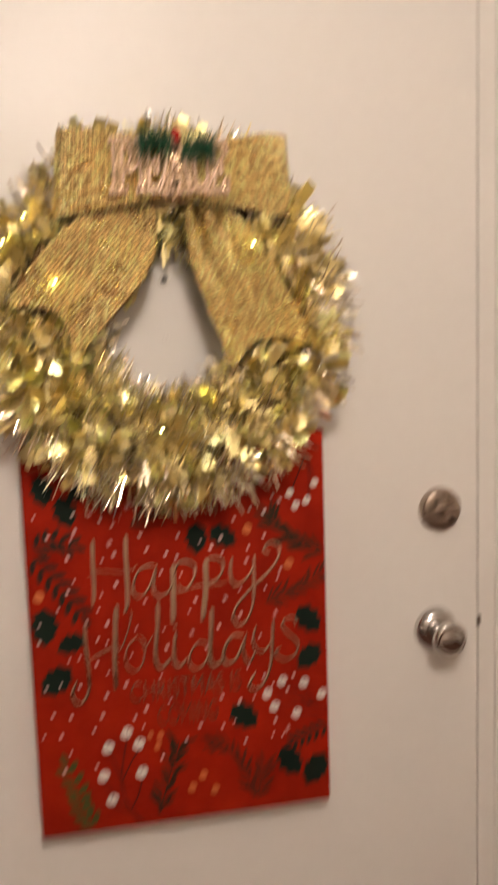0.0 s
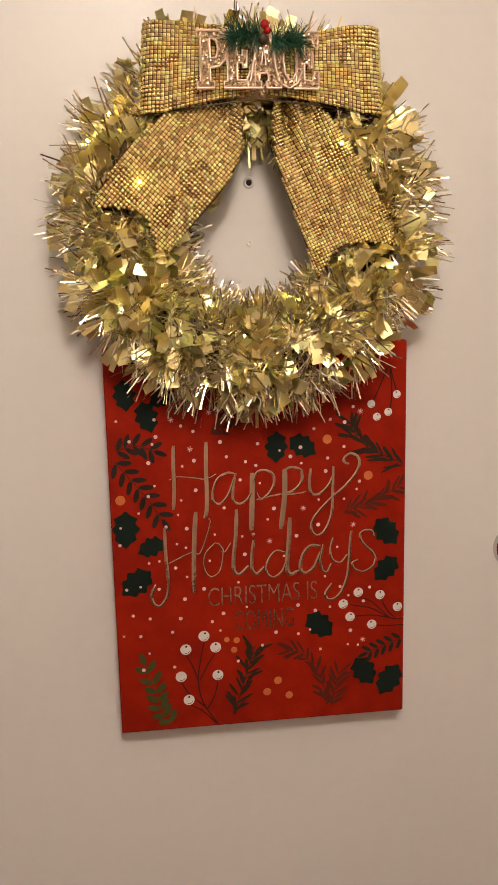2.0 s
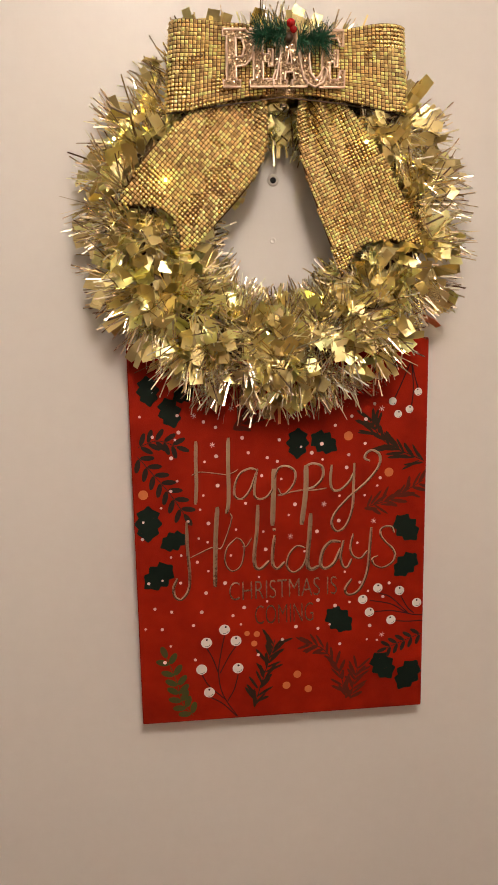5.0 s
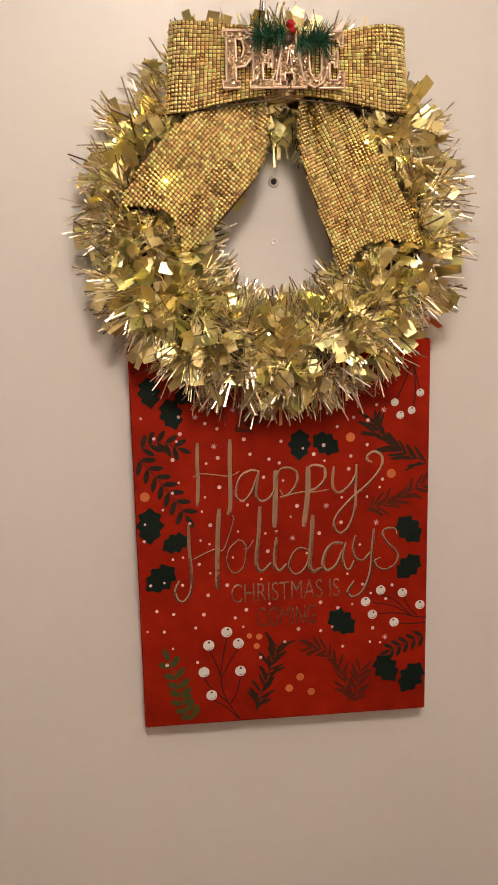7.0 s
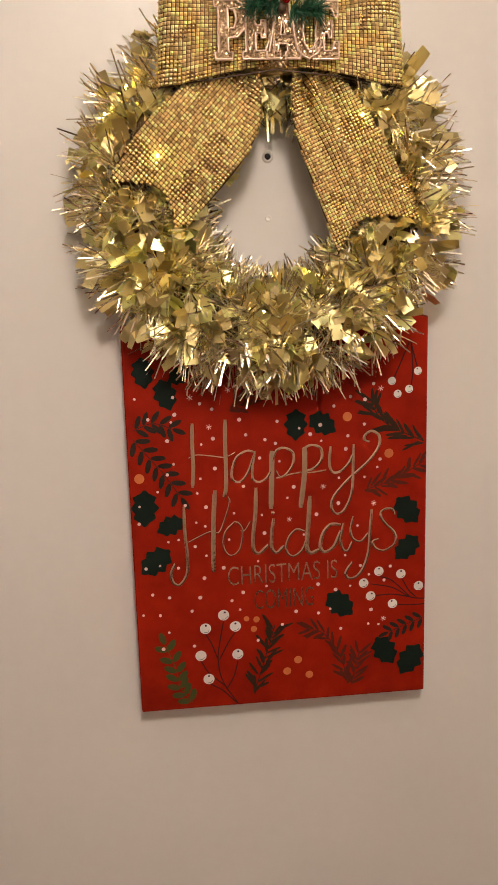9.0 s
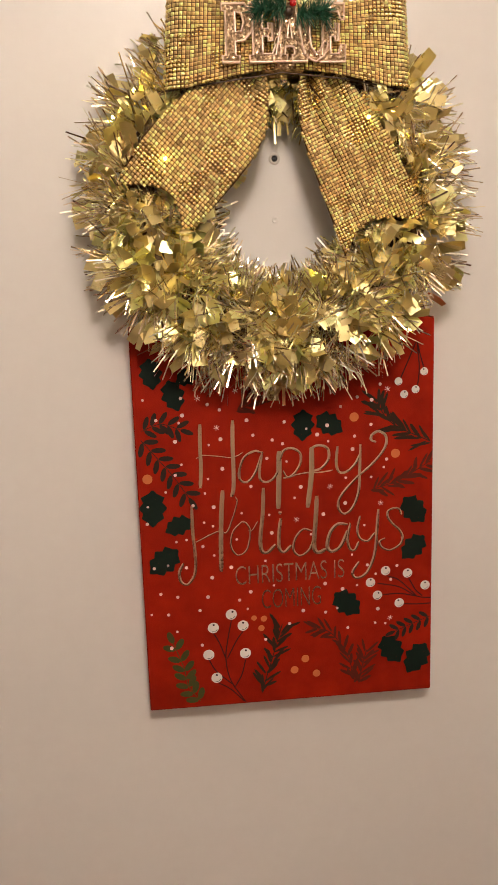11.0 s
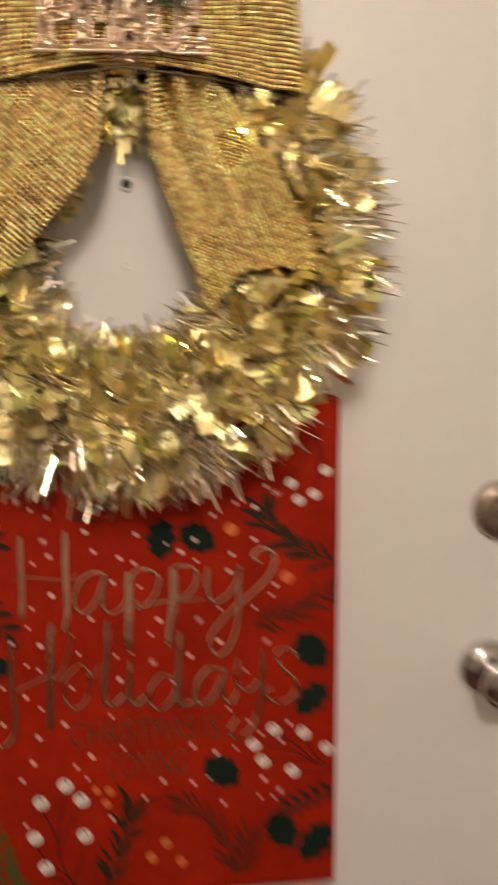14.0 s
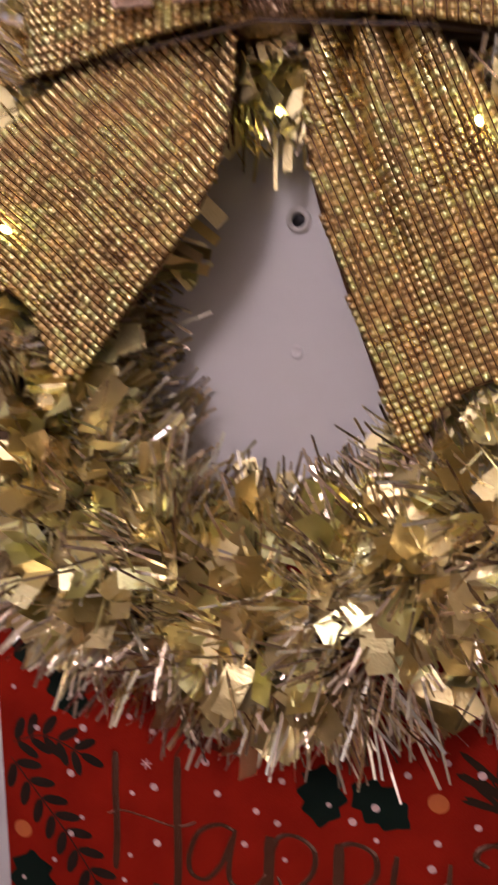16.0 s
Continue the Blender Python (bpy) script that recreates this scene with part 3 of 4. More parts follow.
pen("o*", 2.2, [(139.5, 270.5), (126.5, 256.5), (123.5, 235.5), (132.5, 222.5), (145.5, 230.5), (150.5, 255.5), (145.5, 267.5), (139.5, 270.5)])
pen("o", 1.5, [(147.5, 257.5), (153.5, 257.5), (161.5, 269.5)])
pen("l*", 4.5, [(170.5, 316.5), (168.5, 279.5), (164.5, 246.5), (165.5, 227.5), (173.5, 223.5), (185.5, 234.5)])
pen("i*", 4.1, [(193.5, 271.5), (190.5, 248.5), (190.5, 228.5), (197.5, 222.5), (207.5, 231.5)])
pen("i", 4.5, [(190.5, 279.5), (192.5, 279.5), (194.5, 278.5)])
pen("d*", 3, [(236.5, 250.5), (224.5, 253.5), (213.5, 241.5), (210.5, 224.5), (219.5, 215.5), (232.5, 223.5), (240.5, 242.5)])
pen("d", 5.2, [(244.5, 300.5), (242.5, 267.5), (239.5, 229.5), (244.5, 218.5), (256.5, 222.5)])
pen("a*", 4.5, [(287.5, 256.5), (273.5, 257.5), (262.5, 245.5), (258.5, 226.5), (264.5, 218.5), (277.5, 225.5), (287.5, 247.5)])
pen("a", 3.3, [(291.5, 258.5), (287.5, 235.5), (290.5, 220.5), (297.5, 218.5), (303.5, 230.5)])
pen("y*", 3, [(305.5, 267.5), (301.5, 247.5), (305.5, 234.5), (316.5, 230.5), (326.5, 241.5)])
pen("y", 3.7, [(331.5, 275.5), (329.5, 245.5), (326.5, 212.5), (318.5, 189.5), (308.5, 178.5), (297.5, 177.5), (294.5, 186.5), (303.5, 200.5)])
pen("s*", 3, [(364.5, 265.5), (361.5, 273.5), (353.5, 275.5), (345.5, 271.5), (345.5, 262.5), (352.5, 252.5), (362.5, 242.5), (366.5, 231.5), (362.5, 221.5), (348.5, 214.5), (336.5, 219.5), (333.5, 228.5), (341.5, 232.5)])
for k, (key, quads) in enumerate(order):
    flat("letter", quads, 0.8, M_GILT, ridge=0.50)


def line_of_text(words, u, v, wide, high):
    c = bpy.data.curves.new("words", "FONT")
    c.body, c.size, c.offset = words, 1.0, -0.012
    mesh = curve_mesh(c)
    xs, ys = [p.co.x for p in mesh.vertices], [p.co.y for p in mesh.vertices]
    for p in mesh.vertices:
        p.co = at_canvas(u + wide * (p.co.x - min(xs)) / (max(xs) - min(xs)), v + high * (p.co.y - min(ys)) / (max(ys) - min(ys)), 0.8)
    bm = bmesh.new()
    bm.from_mesh(mesh)
    left = set(bm.faces)
    while left:
        todo, piece = [left.pop()], []
        while todo:
            f = todo.pop()
            piece.append(f)
            for e in f.edges:
                for g in e.link_faces:
                    if g in left:
                        left.remove(g)
                        todo.append(g)
        places = {v: k for k, v in enumerate({v for f in piece for v in f.verts})}
        from_lists("letter", [v.co for v in places], [tuple(places[v] for v in f.verts) for f in piece], M_GILT, canvas)
    bm.free()


line_of_text("CHRISTMAS IS", 128, 179, 154, 27)
line_of_text("COMING", 164, 141, 84, 28)

# ---------------------------------------------------------------- tinsel wreath
RING, CZ = 0.174, 1.413
wreath = thing("wreath", (0, 0, CZ - RING), "round gold foil tinsel wreath hung on the door over the print", "wreath")


def ring_centre(th):
    return Vector((-0.005 + RING * math.sin(th), -0.049 + 0.020 * math.cos(th), CZ + RING * math.cos(th)))


# inner tube, its dark colour stands for the shaded gaps in the tinsel
core = part("core", tube([ring_centre(2 * math.pi * i / 72) for i in range(72)], 0.022, 10, True), M_CORE, wreath, "inner tinsel core, coloured dark as the shade between the strips", True)
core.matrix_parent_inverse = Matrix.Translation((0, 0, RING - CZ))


def inside(x, z, poly):
    hit = False
    for (x0, z0), (x1, z1) in zip(poly, poly[1:] + poly[:1]):
        if (z0 > z) != (z1 > z) and x < x0 + (z - z0) * (x1 - x0) / (z1 - z0):
            hit = not hit
    return hit


LEFT_OUT, LEFT_IN = [(-0.102, 1.552), (-0.140, 1.516), (-0.172, 1.484), (-0.206, 1.430)], [(-0.017, 1.558), (-0.020, 1.498), (-0.048, 1.446), (-0.128, 1.362)]
RIGHT_IN, RIGHT_OUT = [(0.022, 1.558), (0.022, 1.494), (0.045, 1.421), (0.076, 1.338)], [(0.080, 1.556), (0.118, 1.508), (0.152, 1.449), (0.188, 1.377)]
LOOPS = [(-0.141, 1.541), (0.162, 1.539), (0.158, 1.644), (-0.138, 1.644)]


def under_bow(x, z):
    """Whether the bow lies over this place of the wreath."""
    return inside(x, z, LEFT_OUT + [(-0.145, 1.420)] + LEFT_IN[::-1]) or inside(x, z, RIGHT_IN + [(0.112, 1.381)] + RIGHT_OUT[::-1]) or inside(x, z, LOOPS)


def strip(rng, th, wide, long, r0, spread, bend, segs=3, aim=None):
    """One strip of foil that grows out of the ring: its vertices, pair by pair."""
    radial = Vector((math.sin(th), 0, math.cos(th)))
    ph, rv = aim or (rng.gauss(0, 1.0), Vector((rng.gauss(0, 1), rng.gauss(0, 1), rng.gauss(0, 1))))
    ph = max(-1.9, min(1.9, ph))
    n = (math.cos(ph) * Vector((0, -1, 0)) + math.sin(ph) * radial).normalized()
    d = (n + spread * rv).normalized()
    if d.dot(n) < 0.12:
        d = (d + n * (0.3 - d.dot(n))).normalized()
    p = ring_centre(th) + Vector((n.x, n.y * 0.5, n.z)) * r0
    d = Vector((d.x, d.y * 0.6, d.z)).normalized()
    face = (n + Vector((0.05, -0.45, 0.16)) + 0.5 * Vector((rng.gauss(0, 1), rng.gauss(0, 1), rng.gauss(0, 1)))).normalized()
    w = d.cross(face)
    if w.length < 0.05:
        w = d.cross(Vector((0.3, 0.5, 0.8)))
    w = w.normalized() * wide * 0.5
    turn = Vector((rng.gauss(0, 1), rng.gauss(0, 0.6), rng.gauss(0, 1) - 0.35)) * bend
    out = []
    for k in range(segs + 1):
        f = 1.0 if k < segs else rng.uniform(0.75, 1.0)
        out += [p - w * f, p + w * f]
        d = (d + turn / segs).normalized()
        w = (w - d * w.dot(d)).normalized() * wide * 0.5
        p = p + d * long / segs
    for v in out:
        v.y = min(v.y, -0.0015)
        if v.z > 1.33 and under_bow(v.x, v.z):
            v.y = max(v.y, -0.050 - 0.008 * (v.z < 1.45))
    return out


def flake(rng, *sizes):
    """A broad strip that stays within the tinsel's rim."""
    s = strip(rng, *sizes)
    while max(math.hypot(v.x + 0.005, v.z - CZ) for v in s) > 0.262:
        s = strip(rng, sizes[0] + rng.uniform(-0.1, 0.1), *sizes[1:])
    return s


def quads_of(n, start=0):
    return [(start + 2 * k, start + 2 * k + 1, start + 2 * k + 3, start + 2 * k + 2) for k in range(n)]


rng = random.Random(29)
origin = Vector((0, 0, CZ - RING))
verts, faces = [], []
for i in range(520):
    th, ph, lean = rng.uniform(0, 2 * math.pi), rng.gauss(0, 1.05), Vector((rng.gauss(0, 1), rng.gauss(0, 1), rng.gauss(0, 1)))
    for k in range(10):
        aim = (ph + rng.gauss(0, 0.16), lean + 0.45 * Vector((rng.gauss(0, 1), rng.gauss(0, 1), rng.gauss(0, 1))))
        s = strip(rng, th + rng.gauss(0, 0.03), rng.uniform(0.0013, 0.0024), rng.uniform(0.033, 0.060), 0.042, 0.55, 0.12, 2, aim)
        faces += quads_of(2, len(verts))
        verts += [v - origin for v in s]
tagged(from_lists("tinsel", verts, faces, M_TINSEL, wreath, "thin gold tinsel threads"), kind="stuff")
verts, faces = [], []
for i in range(760):
    s = flake(rng, rng.uniform(0, 2 * math.pi), rng.uniform(0.011, 0.020), rng.uniform(0.022, 0.040), rng.uniform(0.040, 0.064), 0.8, 0.4, 3)
    faces += quads_of(3, len(verts))
    verts += [v - origin for v in s]
tagged(from_lists("foil_mass", verts, faces, M_FOIL_MASS, wreath, "crumpled gold foil strips"), kind="stuff")
for i in range(200):
    s = flake(rng, math.pi + rng.uniform(-1.9, 1.9), rng.uniform(0.011, 0.020), rng.uniform(0.022, 0.038), rng.uniform(0.044, 0.061), 0.85, 0.4, 3)
    from_lists("foil_strip", [v - origin for v in s], quads_of(3), M_FOIL, wreath)

# fringe that reaches into the ring's opening, low and on its western side
def fringe(count, low, high, tip, deep):
    verts, faces = [], []
    for k in range(count):
        th, y, reach = rng.uniform(low, high), -rng.uniform(*deep), tip * rng.gauss(1, 0.07)
        mid = Vector((-0.005, 0, CZ))
        out = Vector((math.sin(th), 0, math.cos(th)))
        for q in range(8):
            a = th + rng.gauss(0, 0.10)
            p = mid + Vector((math.sin(a), 0, math.cos(a))) * rng.uniform(0.120, 0.140) + Vector((0, y, 0))
            e = mid + out * reach * rng.uniform(0.95, 1.25) + Vector((rng.gauss(0, 0.008), y + rng.gauss(0, 0.006), rng.gauss(0, 0.008)))
            e.y = min(e.y, -0.002)
            w = (e - p).cross(Vector((rng.gauss(0, 0.5), -1, rng.gauss(0, 0.5)))).normalized() * 0.0009
            faces += quads_of(2, len(verts))
            verts += [v - origin for v in (p - w, p + w, (p + e) / 2 - w, (p + e) / 2 + w, e - w, e + w)]
        if k % 2 == 0:
            d = -out + Vector((rng.gauss(0, 0.35), rng.gauss(0, 0.2), rng.gauss(0, 0.35)))
            d = d.normalized()
            long, wide = rng.uniform(0.022, 0.034), rng.uniform(0.011, 0.017)
            e = mid + out * reach * rng.uniform(1.0, 1.3) + Vector((0, y - 0.004, 0))
            w = d.cross(Vector((rng.gauss(0, 0.5), -1, rng.gauss(0, 0.5)))).normalized() * wide / 2
            sheet = [e - d * (long * (1 - f)) + w * g * (1 - 0.15 * (f == 1)) + Vector((0, 0.004 * f * f, 0)) for f in (0, 0.34, 0.67, 1) for g in (-1, 1)]
            for v in sheet:
                v.y = min(v.y, -0.0025)
            from_lists("foil_strip", [v - origin for v in sheet], quads_of(3), M_FOIL, wreath)
    tagged(from_lists("tinsel", verts, faces, M_TINSEL, wreath, "thin gold tinsel threads"), kind="stuff")


fringe(46, 1.24 * math.pi, 1.62 * math.pi, 0.079, (0.008, 0.040))
fringe(34, 0.72 * math.pi, 1.26 * math.pi, 0.090, (0.030, 0.056))
for k in range(16):
    f = rng.uniform(0.30, 0.80)
    a, b = Vector((-0.020, -0.045, 1.500)), Vector((-0.075, -0.045, 1.412))
    e = a.lerp(b, f) + Vector((rng.uniform(0.004, 0.012), rng.uniform(-0.006, 0.010), rng.uniform(-0.010, 0.0)))
    d = Vector((1, rng.gauss(0, 0.3), rng.gauss(-0.7, 0.5))).normalized()
    w = d.cross(Vector((rng.gauss(0, 0.5), -1, rng.gauss(0, 0.5)))).normalized() * (rng.uniform(0.002, 0.005) if k % 3 else 0.001)
    from_lists("foil_strip", [e - d * (0.034 * (1 - q)) + w * g - origin for q in (0, 0.34, 0.67, 1) for g in (-1, 1)], quads_of(3), M_FOIL, wreath)

# strips that stand up behind the bow
for k in range(46):
    x = rng.choice((-0.098, -0.085, -0.020, -0.004, 0.010, 0.030, 0.092)) + rng.gauss(0, 0.008)
    p, d = Vector((x, -0.040 + rng.gauss(0, 0.006), 1.606)), Vector((rng.gauss(0, 0.4), rng.gauss(0, 0.2), 1)).normalized()
    w = d.cross(Vector((rng.gauss(0, 0.6), -1, rng.gauss(0, 0.5)))).normalized() * (rng.uniform(0.005, 0.010) if k % 2 else 0.0011)
    long = rng.uniform(0.036, 0.060)
    from_lists("foil_strip", [p + d * (long * f) + Vector((0, -0.006 * f * f, 0)) + w * q - origin for f in (0, 0.34, 0.67, 1) for q in (-1, 1)], quads_of(3), M_FOIL, wreath)

# pale strips that hang down beside the pleated tail
for k in range(15):
    f = k / 14
    x, z, long, wide = 0.112 + 0.062 * f + rng.gauss(0, 0.007), 1.548 - 0.085 * f + rng.gauss(0, 0.009), rng.uniform(0.020, 0.036), rng.choice((0.0045, 0.0055, 0.0010))
    if k == 14:
        x, z, long, wide = 0.200, 1.414, 0.036, 0.0058
    d = Vector((0.22 + rng.gauss(0, 0.22), rng.gauss(0, 0.10), -1)).normalized()
    w = d.cross(Vector((-0.05 + rng.gauss(0, 0.14), -1, 0.22 + rng.gauss(0, 0.14)))).normalized() * wide
    p = Vector((x, -0.070 - rng.uniform(0, 0.008), z))
    from_lists("foil_strip", [p + d * (long * q) + Vector((0, 0.003 * q * q, 0)) + w * g - origin for q in (0, 0.34, 0.67, 1) for g in (-1, 1)], quads_of(3), M_FOIL, wreath)

# strips that hang from the top of the ring into its opening
for k, (x, z, long) in enumerate(((-0.005, 1.514, 0.034), (-0.013, 1.515, 0.030), (0.003, 1.516, 0.026), (0.010, 1.516, 0.026))):
    p, d = Vector((x, -0.036, z)), Vector((rng.uniform(-0.25, 0.15), rng.uniform(-0.15, 0.1), -1)).normalized()
    w = Vector((0.0012 if k != 2 else 0.0026, rng.uniform(-0.001, 0.001), 0))
    from_lists("foil_strip", [p + d * (long * f) + w * q - origin for f in (0, 0.34, 0.67, 1) for q in (-1, 1)], quads_of(3), M_FOIL, wreath)

# ---------------------------------------------------------------- bow of rhinestone ribbon
bow = thing("bow", (0, -0.03, 1.56), "gold rhinestone mesh ribbon bow tied to the top of the wreath", "bow")
BOW = Vector((0, -0.03, 1.56))
stone_mesh = bpy.data.meshes.new("rhinestone")
CORNERS = [(-1, -1, 0), (1, -1, 0), (1, 1, 0), (-1, 1, 0), (-0.80, -0.80, 0.55), (0.80, -0.80, 0.55), (0.80, 0.80, 0.55), (-0.80, 0.80, 0.55),
           (-0.36, -0.36, 0.98), (0.36, -0.36, 0.98), (0.36, 0.36, 0.98), (-0.36, 0.36, 0.98)]
STONE_FACES = [(8, 9, 10, 11)] + [(b + k, b + (k + 1) % 4, b + 4 + (k + 1) % 4, b + 4 + k) for b in (0, 4) for k in range(4)]
stone_mesh.from_pydata(CORNERS, [], STONE_FACES)
stone_mesh.materials.append(M_STONE_ONE)
for face in stone_mesh.polygons:
    face.use_smooth = True


def ribbon(name, surface, across, along, reach=1.0, single=None, label="", lattice=None):
    """A ribbon over surface(s, t), with rows of square stones on its front. single: the stretch of t whose stones are parts;
    lattice: the angle and pitch of straight rows of stones, else they follow the ribbon."""
    nu, nv = 24, 60
    top, low = [], []
    for j in range(nv + 1):
        for i in range(nu + 1):
            p = surface(i / nu, j / nv)
            n = (surface(i / nu, j / nv + 0.01) - surface(i / nu, j / nv - 0.01)).cross(surface(i / nu + 0.01, j / nv) - surface(i / nu - 0.01, j / nv)).normalized()
            top.append(p - BOW)
            low.append(p - n * 0.0009 - BOW)
    total = len(top)
    faces = []
    for j in range(nv):
        for i in range(nu):
            a = j * (nu + 1) + i
            faces.append((a, a + 1, a + nu + 2, a + nu + 1))
            faces.append((total + a, total + a + nu + 1, total + a + nu + 2, total + a + 1))
    rim = [i for i in range(nu + 1)] + [(j + 1) * (nu + 1) - 1 for j in range(1, nv + 1)] + [nv * (nu + 1) + i for i in range(nu - 1, -1, -1)] + [j * (nu + 1) for j in range(nv - 1, 0, -1)]
    for a, b in zip(rim, rim[1:] + rim[:1]):
        faces.append((b, a, total + a, total + b))
    band = from_lists(name, top + low, faces, M_RIBBON, bow, label, True)
    rng = random.Random(across * 100 + along)
    verts, quads, count = [], [], 0
    places = []
    if lattice:
        grid = [(i / 60, j / 90) for j in range(91) for i in range(61)]
        flatten = np.array([surface(s, t)[:] for s, t in grid])
        edge = [surface(s, t) for s, t in [(k / 20, 0) for k in range(20)] + [(1, k / 20) for k in range(20)] + [(1 - k / 20, 1) for k in range(20)] + [(0, 1 - k / 20) for k in range(20)]]
        edge = [(p.x, p.z) for p in edge]
        mid = flatten.mean(axis=0)
        turn, pitch = lattice
        ux, uz = math.cos(turn) * pitch, math.sin(turn) * pitch
        for j in range(-36, 37):
            for i in range(-36, 37):
                x, z = mid[0] + i * ux - j * uz, mid[2] + i * uz + j * ux
                if inside(x, z, edge):
                    s, t = grid[int(np.argmin((flatten[:, 0] - x) ** 2 + (flatten[:, 2] - z) ** 2))]
                    p = surface(s, t)
                    e1, e2 = surface(s + 0.02, t) - surface(s - 0.02, t), surface(s, t + 0.02) - surface(s, t - 0.02)
                    n = e2.cross(e1).normalized()
                    slope_x, slope_z = -n.x / n.y, -n.z / n.y
                    spot = Vector((x, p.y + slope_x * (x - p.x) + slope_z * (z - p.z), z))
                    places.append((t, spot, Vector((ux, slope_x * ux + slope_z * uz, uz)), Vector((uz, slope_x * uz - slope_z * ux, -ux))))
    else:
        for j in range(int(along * reach)):
            for i in range(across):
                s, t = (i + 0.5) / across, (j + 0.5) / along
                places.append((t, surface(s, t), (surface(s + 0.02, t) - surface(s - 0.02, t)) / 0.04 / across, (surface(s, t + 0.02) - surface(s, t - 0.02)) / 0.04 / along))
    for t, p, du, dv in places:
        n = dv.cross(du).normalized()
        n = (n + 0.20 * Vector((rng.gauss(0, 1), rng.gauss(0, 1), rng.gauss(0, 1)))).normalized()
        x = du * 0.42
        y = dv * -0.42
        h = n * 0.0021
        if single and single[0] < t < single[1] and count < 300:
            m = Matrix(((x.x, y.x, h.x, 0), (x.y, y.y, h.y, 0), (x.z, y.z, h.z, 0), (0, 0, 0, 1)))
            ob = new("rhinestone", stone_mesh)
            ob.parent = band
            m.translation = p - BOW
            ob.matrix_local = m
            count += 1
            continue
        k = len(verts)
        verts += [p - BOW + x * c[0] + y * c[1] + h * c[2] for c in CORNERS]
        quads += [tuple(k + q for q in f) for f in STONE_FACES]
    tagged(from_lists("stone_facing", verts, quads, M_STONE, band, "", True), kind="stuff")
    return band


def between(edge_a, edge_b, depth, end):
    """A surface between two edges (x, z), with its depth out of the door and an end that is drawn in."""
    def at(s, t):
        tt = max(0.0, min(1.0, t))
        a, b = sample(edge_a, tt), sample(edge_b, tt)
        x, z = a[0] + (b[0] - a[0]) * s, a[1] + (b[1] - a[1]) * s
        f = math.sin(math.pi * max(0, min(1, s))) * tt ** 3
        extra = (t - tt) * 0.2
        return Vector((x + end[0] * f, -depth(s, tt, x + end[0] * f, z + end[1] * f), z + end[1] * f - extra))
    return at


def sample(points, t):
    p = [np.array(q, float) for q in points]
    p = [2 * p[0] - p[1]] + p + [2 * p[-1] - p[-2]]
    f = t * (len(p) - 3)
    i = min(int(f), len(p) - 4)
    t = f - i
    a, b, c, d = p[i:i + 4]
    return 0.5 * (2 * b + (c - a) * t + (2 * a - 5 * b + 4 * c - d) * t * t + (3 * b - a - 3 * c + d) * t ** 3)


def crease(x, z):
    """How far a place lies below the fold across the end of the spread tail."""
    return max(0.0, 1.421 + 0.16 * (x + 0.143) - z)


left_tail = between(LEFT_OUT, LEFT_IN,
                    lambda s, t, x, z: 0.064 + 0.012 * math.sin(math.pi * min(1, t)) + 0.014 * t + 0.004 * math.sin(7 * s + 2 * t) * (1 - 0.5 * t)
                    - 0.008 * (1 - t) * math.exp(-((s - 0.84) / 0.06) ** 2) - 0.20 * crease(x, z), (0.024, 0.024))
right_tail = between(RIGHT_IN, RIGHT_OUT,
                     lambda s, t, x, z: 0.064 + 0.008 * math.sin(math.pi * min(1, t)) + 0.013 * t * t + 0.005 * math.sin(15 * s + 1.0) * (1 - 0.8 * t)
                     - 0.012 * (1 - t) * (math.exp(-((s - 0.26 - 0.05 * t) / 0.06) ** 2) + 0.6 * math.exp(-((s - 0.62) / 0.05) ** 2)), (-0.019, 0.024))


def loop(side, length):
    def at(s, t):
        q = s if side > 0 else 1 - s
        w = 1 - 2 * t
        f = 1.06 - math.sqrt(w * w + 0.0036)
        x = side * (0.004 + (length + (0.010 if side < 0 else 0.006) * (0.5 - q)) * f) + 0.003
        y = -0.058 - 0.026 * w / math.sqrt(w * w + 0.02)
        lo = 1.560 - 0.020 * min(1, 1.25 * f) ** 1.5
        hi = (1.630 + 0.014 * min(1, 1.5 * f) if side < 0 else 1.629 + 0.014 * f) + 0.0018 * math.sin(9 * f + side)
        return Vector((x, y, lo + (hi - lo) * q))
    return at


ribbon("tail", left_tail, 0, 0, lattice=(radians(-42), 0.0046), label="ribbon tail spread over the tinsel")
ribbon("tail", right_tail, 0, 0, single=(0.45, 0.75), lattice=(radians(25), 0.0042), label="pleated hanging ribbon tail")
ribbon("loop", loop(-1, 0.136), 22, 54, 0.66)
ribbon("loop", loop(1, 0.153), 22, 60, 0.66)
knot = part("knot", box((-0.024, -0.083, 1.556), (0.030, -0.040, 1.628), 0.008, 3), M_GLITTER, bow, "gathered glittering centre knot", True)
knot.matrix_parent_inverse = Matrix.Translation(-BOW)
twist = part("twist_tie", tube([(-0.145, -0.062, 1.539), (-0.08, -0.078, 1.546), (0.0, -0.084, 1.556), (0.08, -0.078, 1.549), (0.160, -0.060, 1.538)], 0.0009, 6), M_TWIST, bow, "dark twisted tie")
twist.matrix_parent_inverse = Matrix.Translation(-BOW)

# ---------------------------------------------------------------- word ornament
ORN = Vector((-0.0005, -0.092, 1.5655))
word = thing("word_ornament", ORN, "glittered rose gold word ornament reading peace on the bow", "ornament")
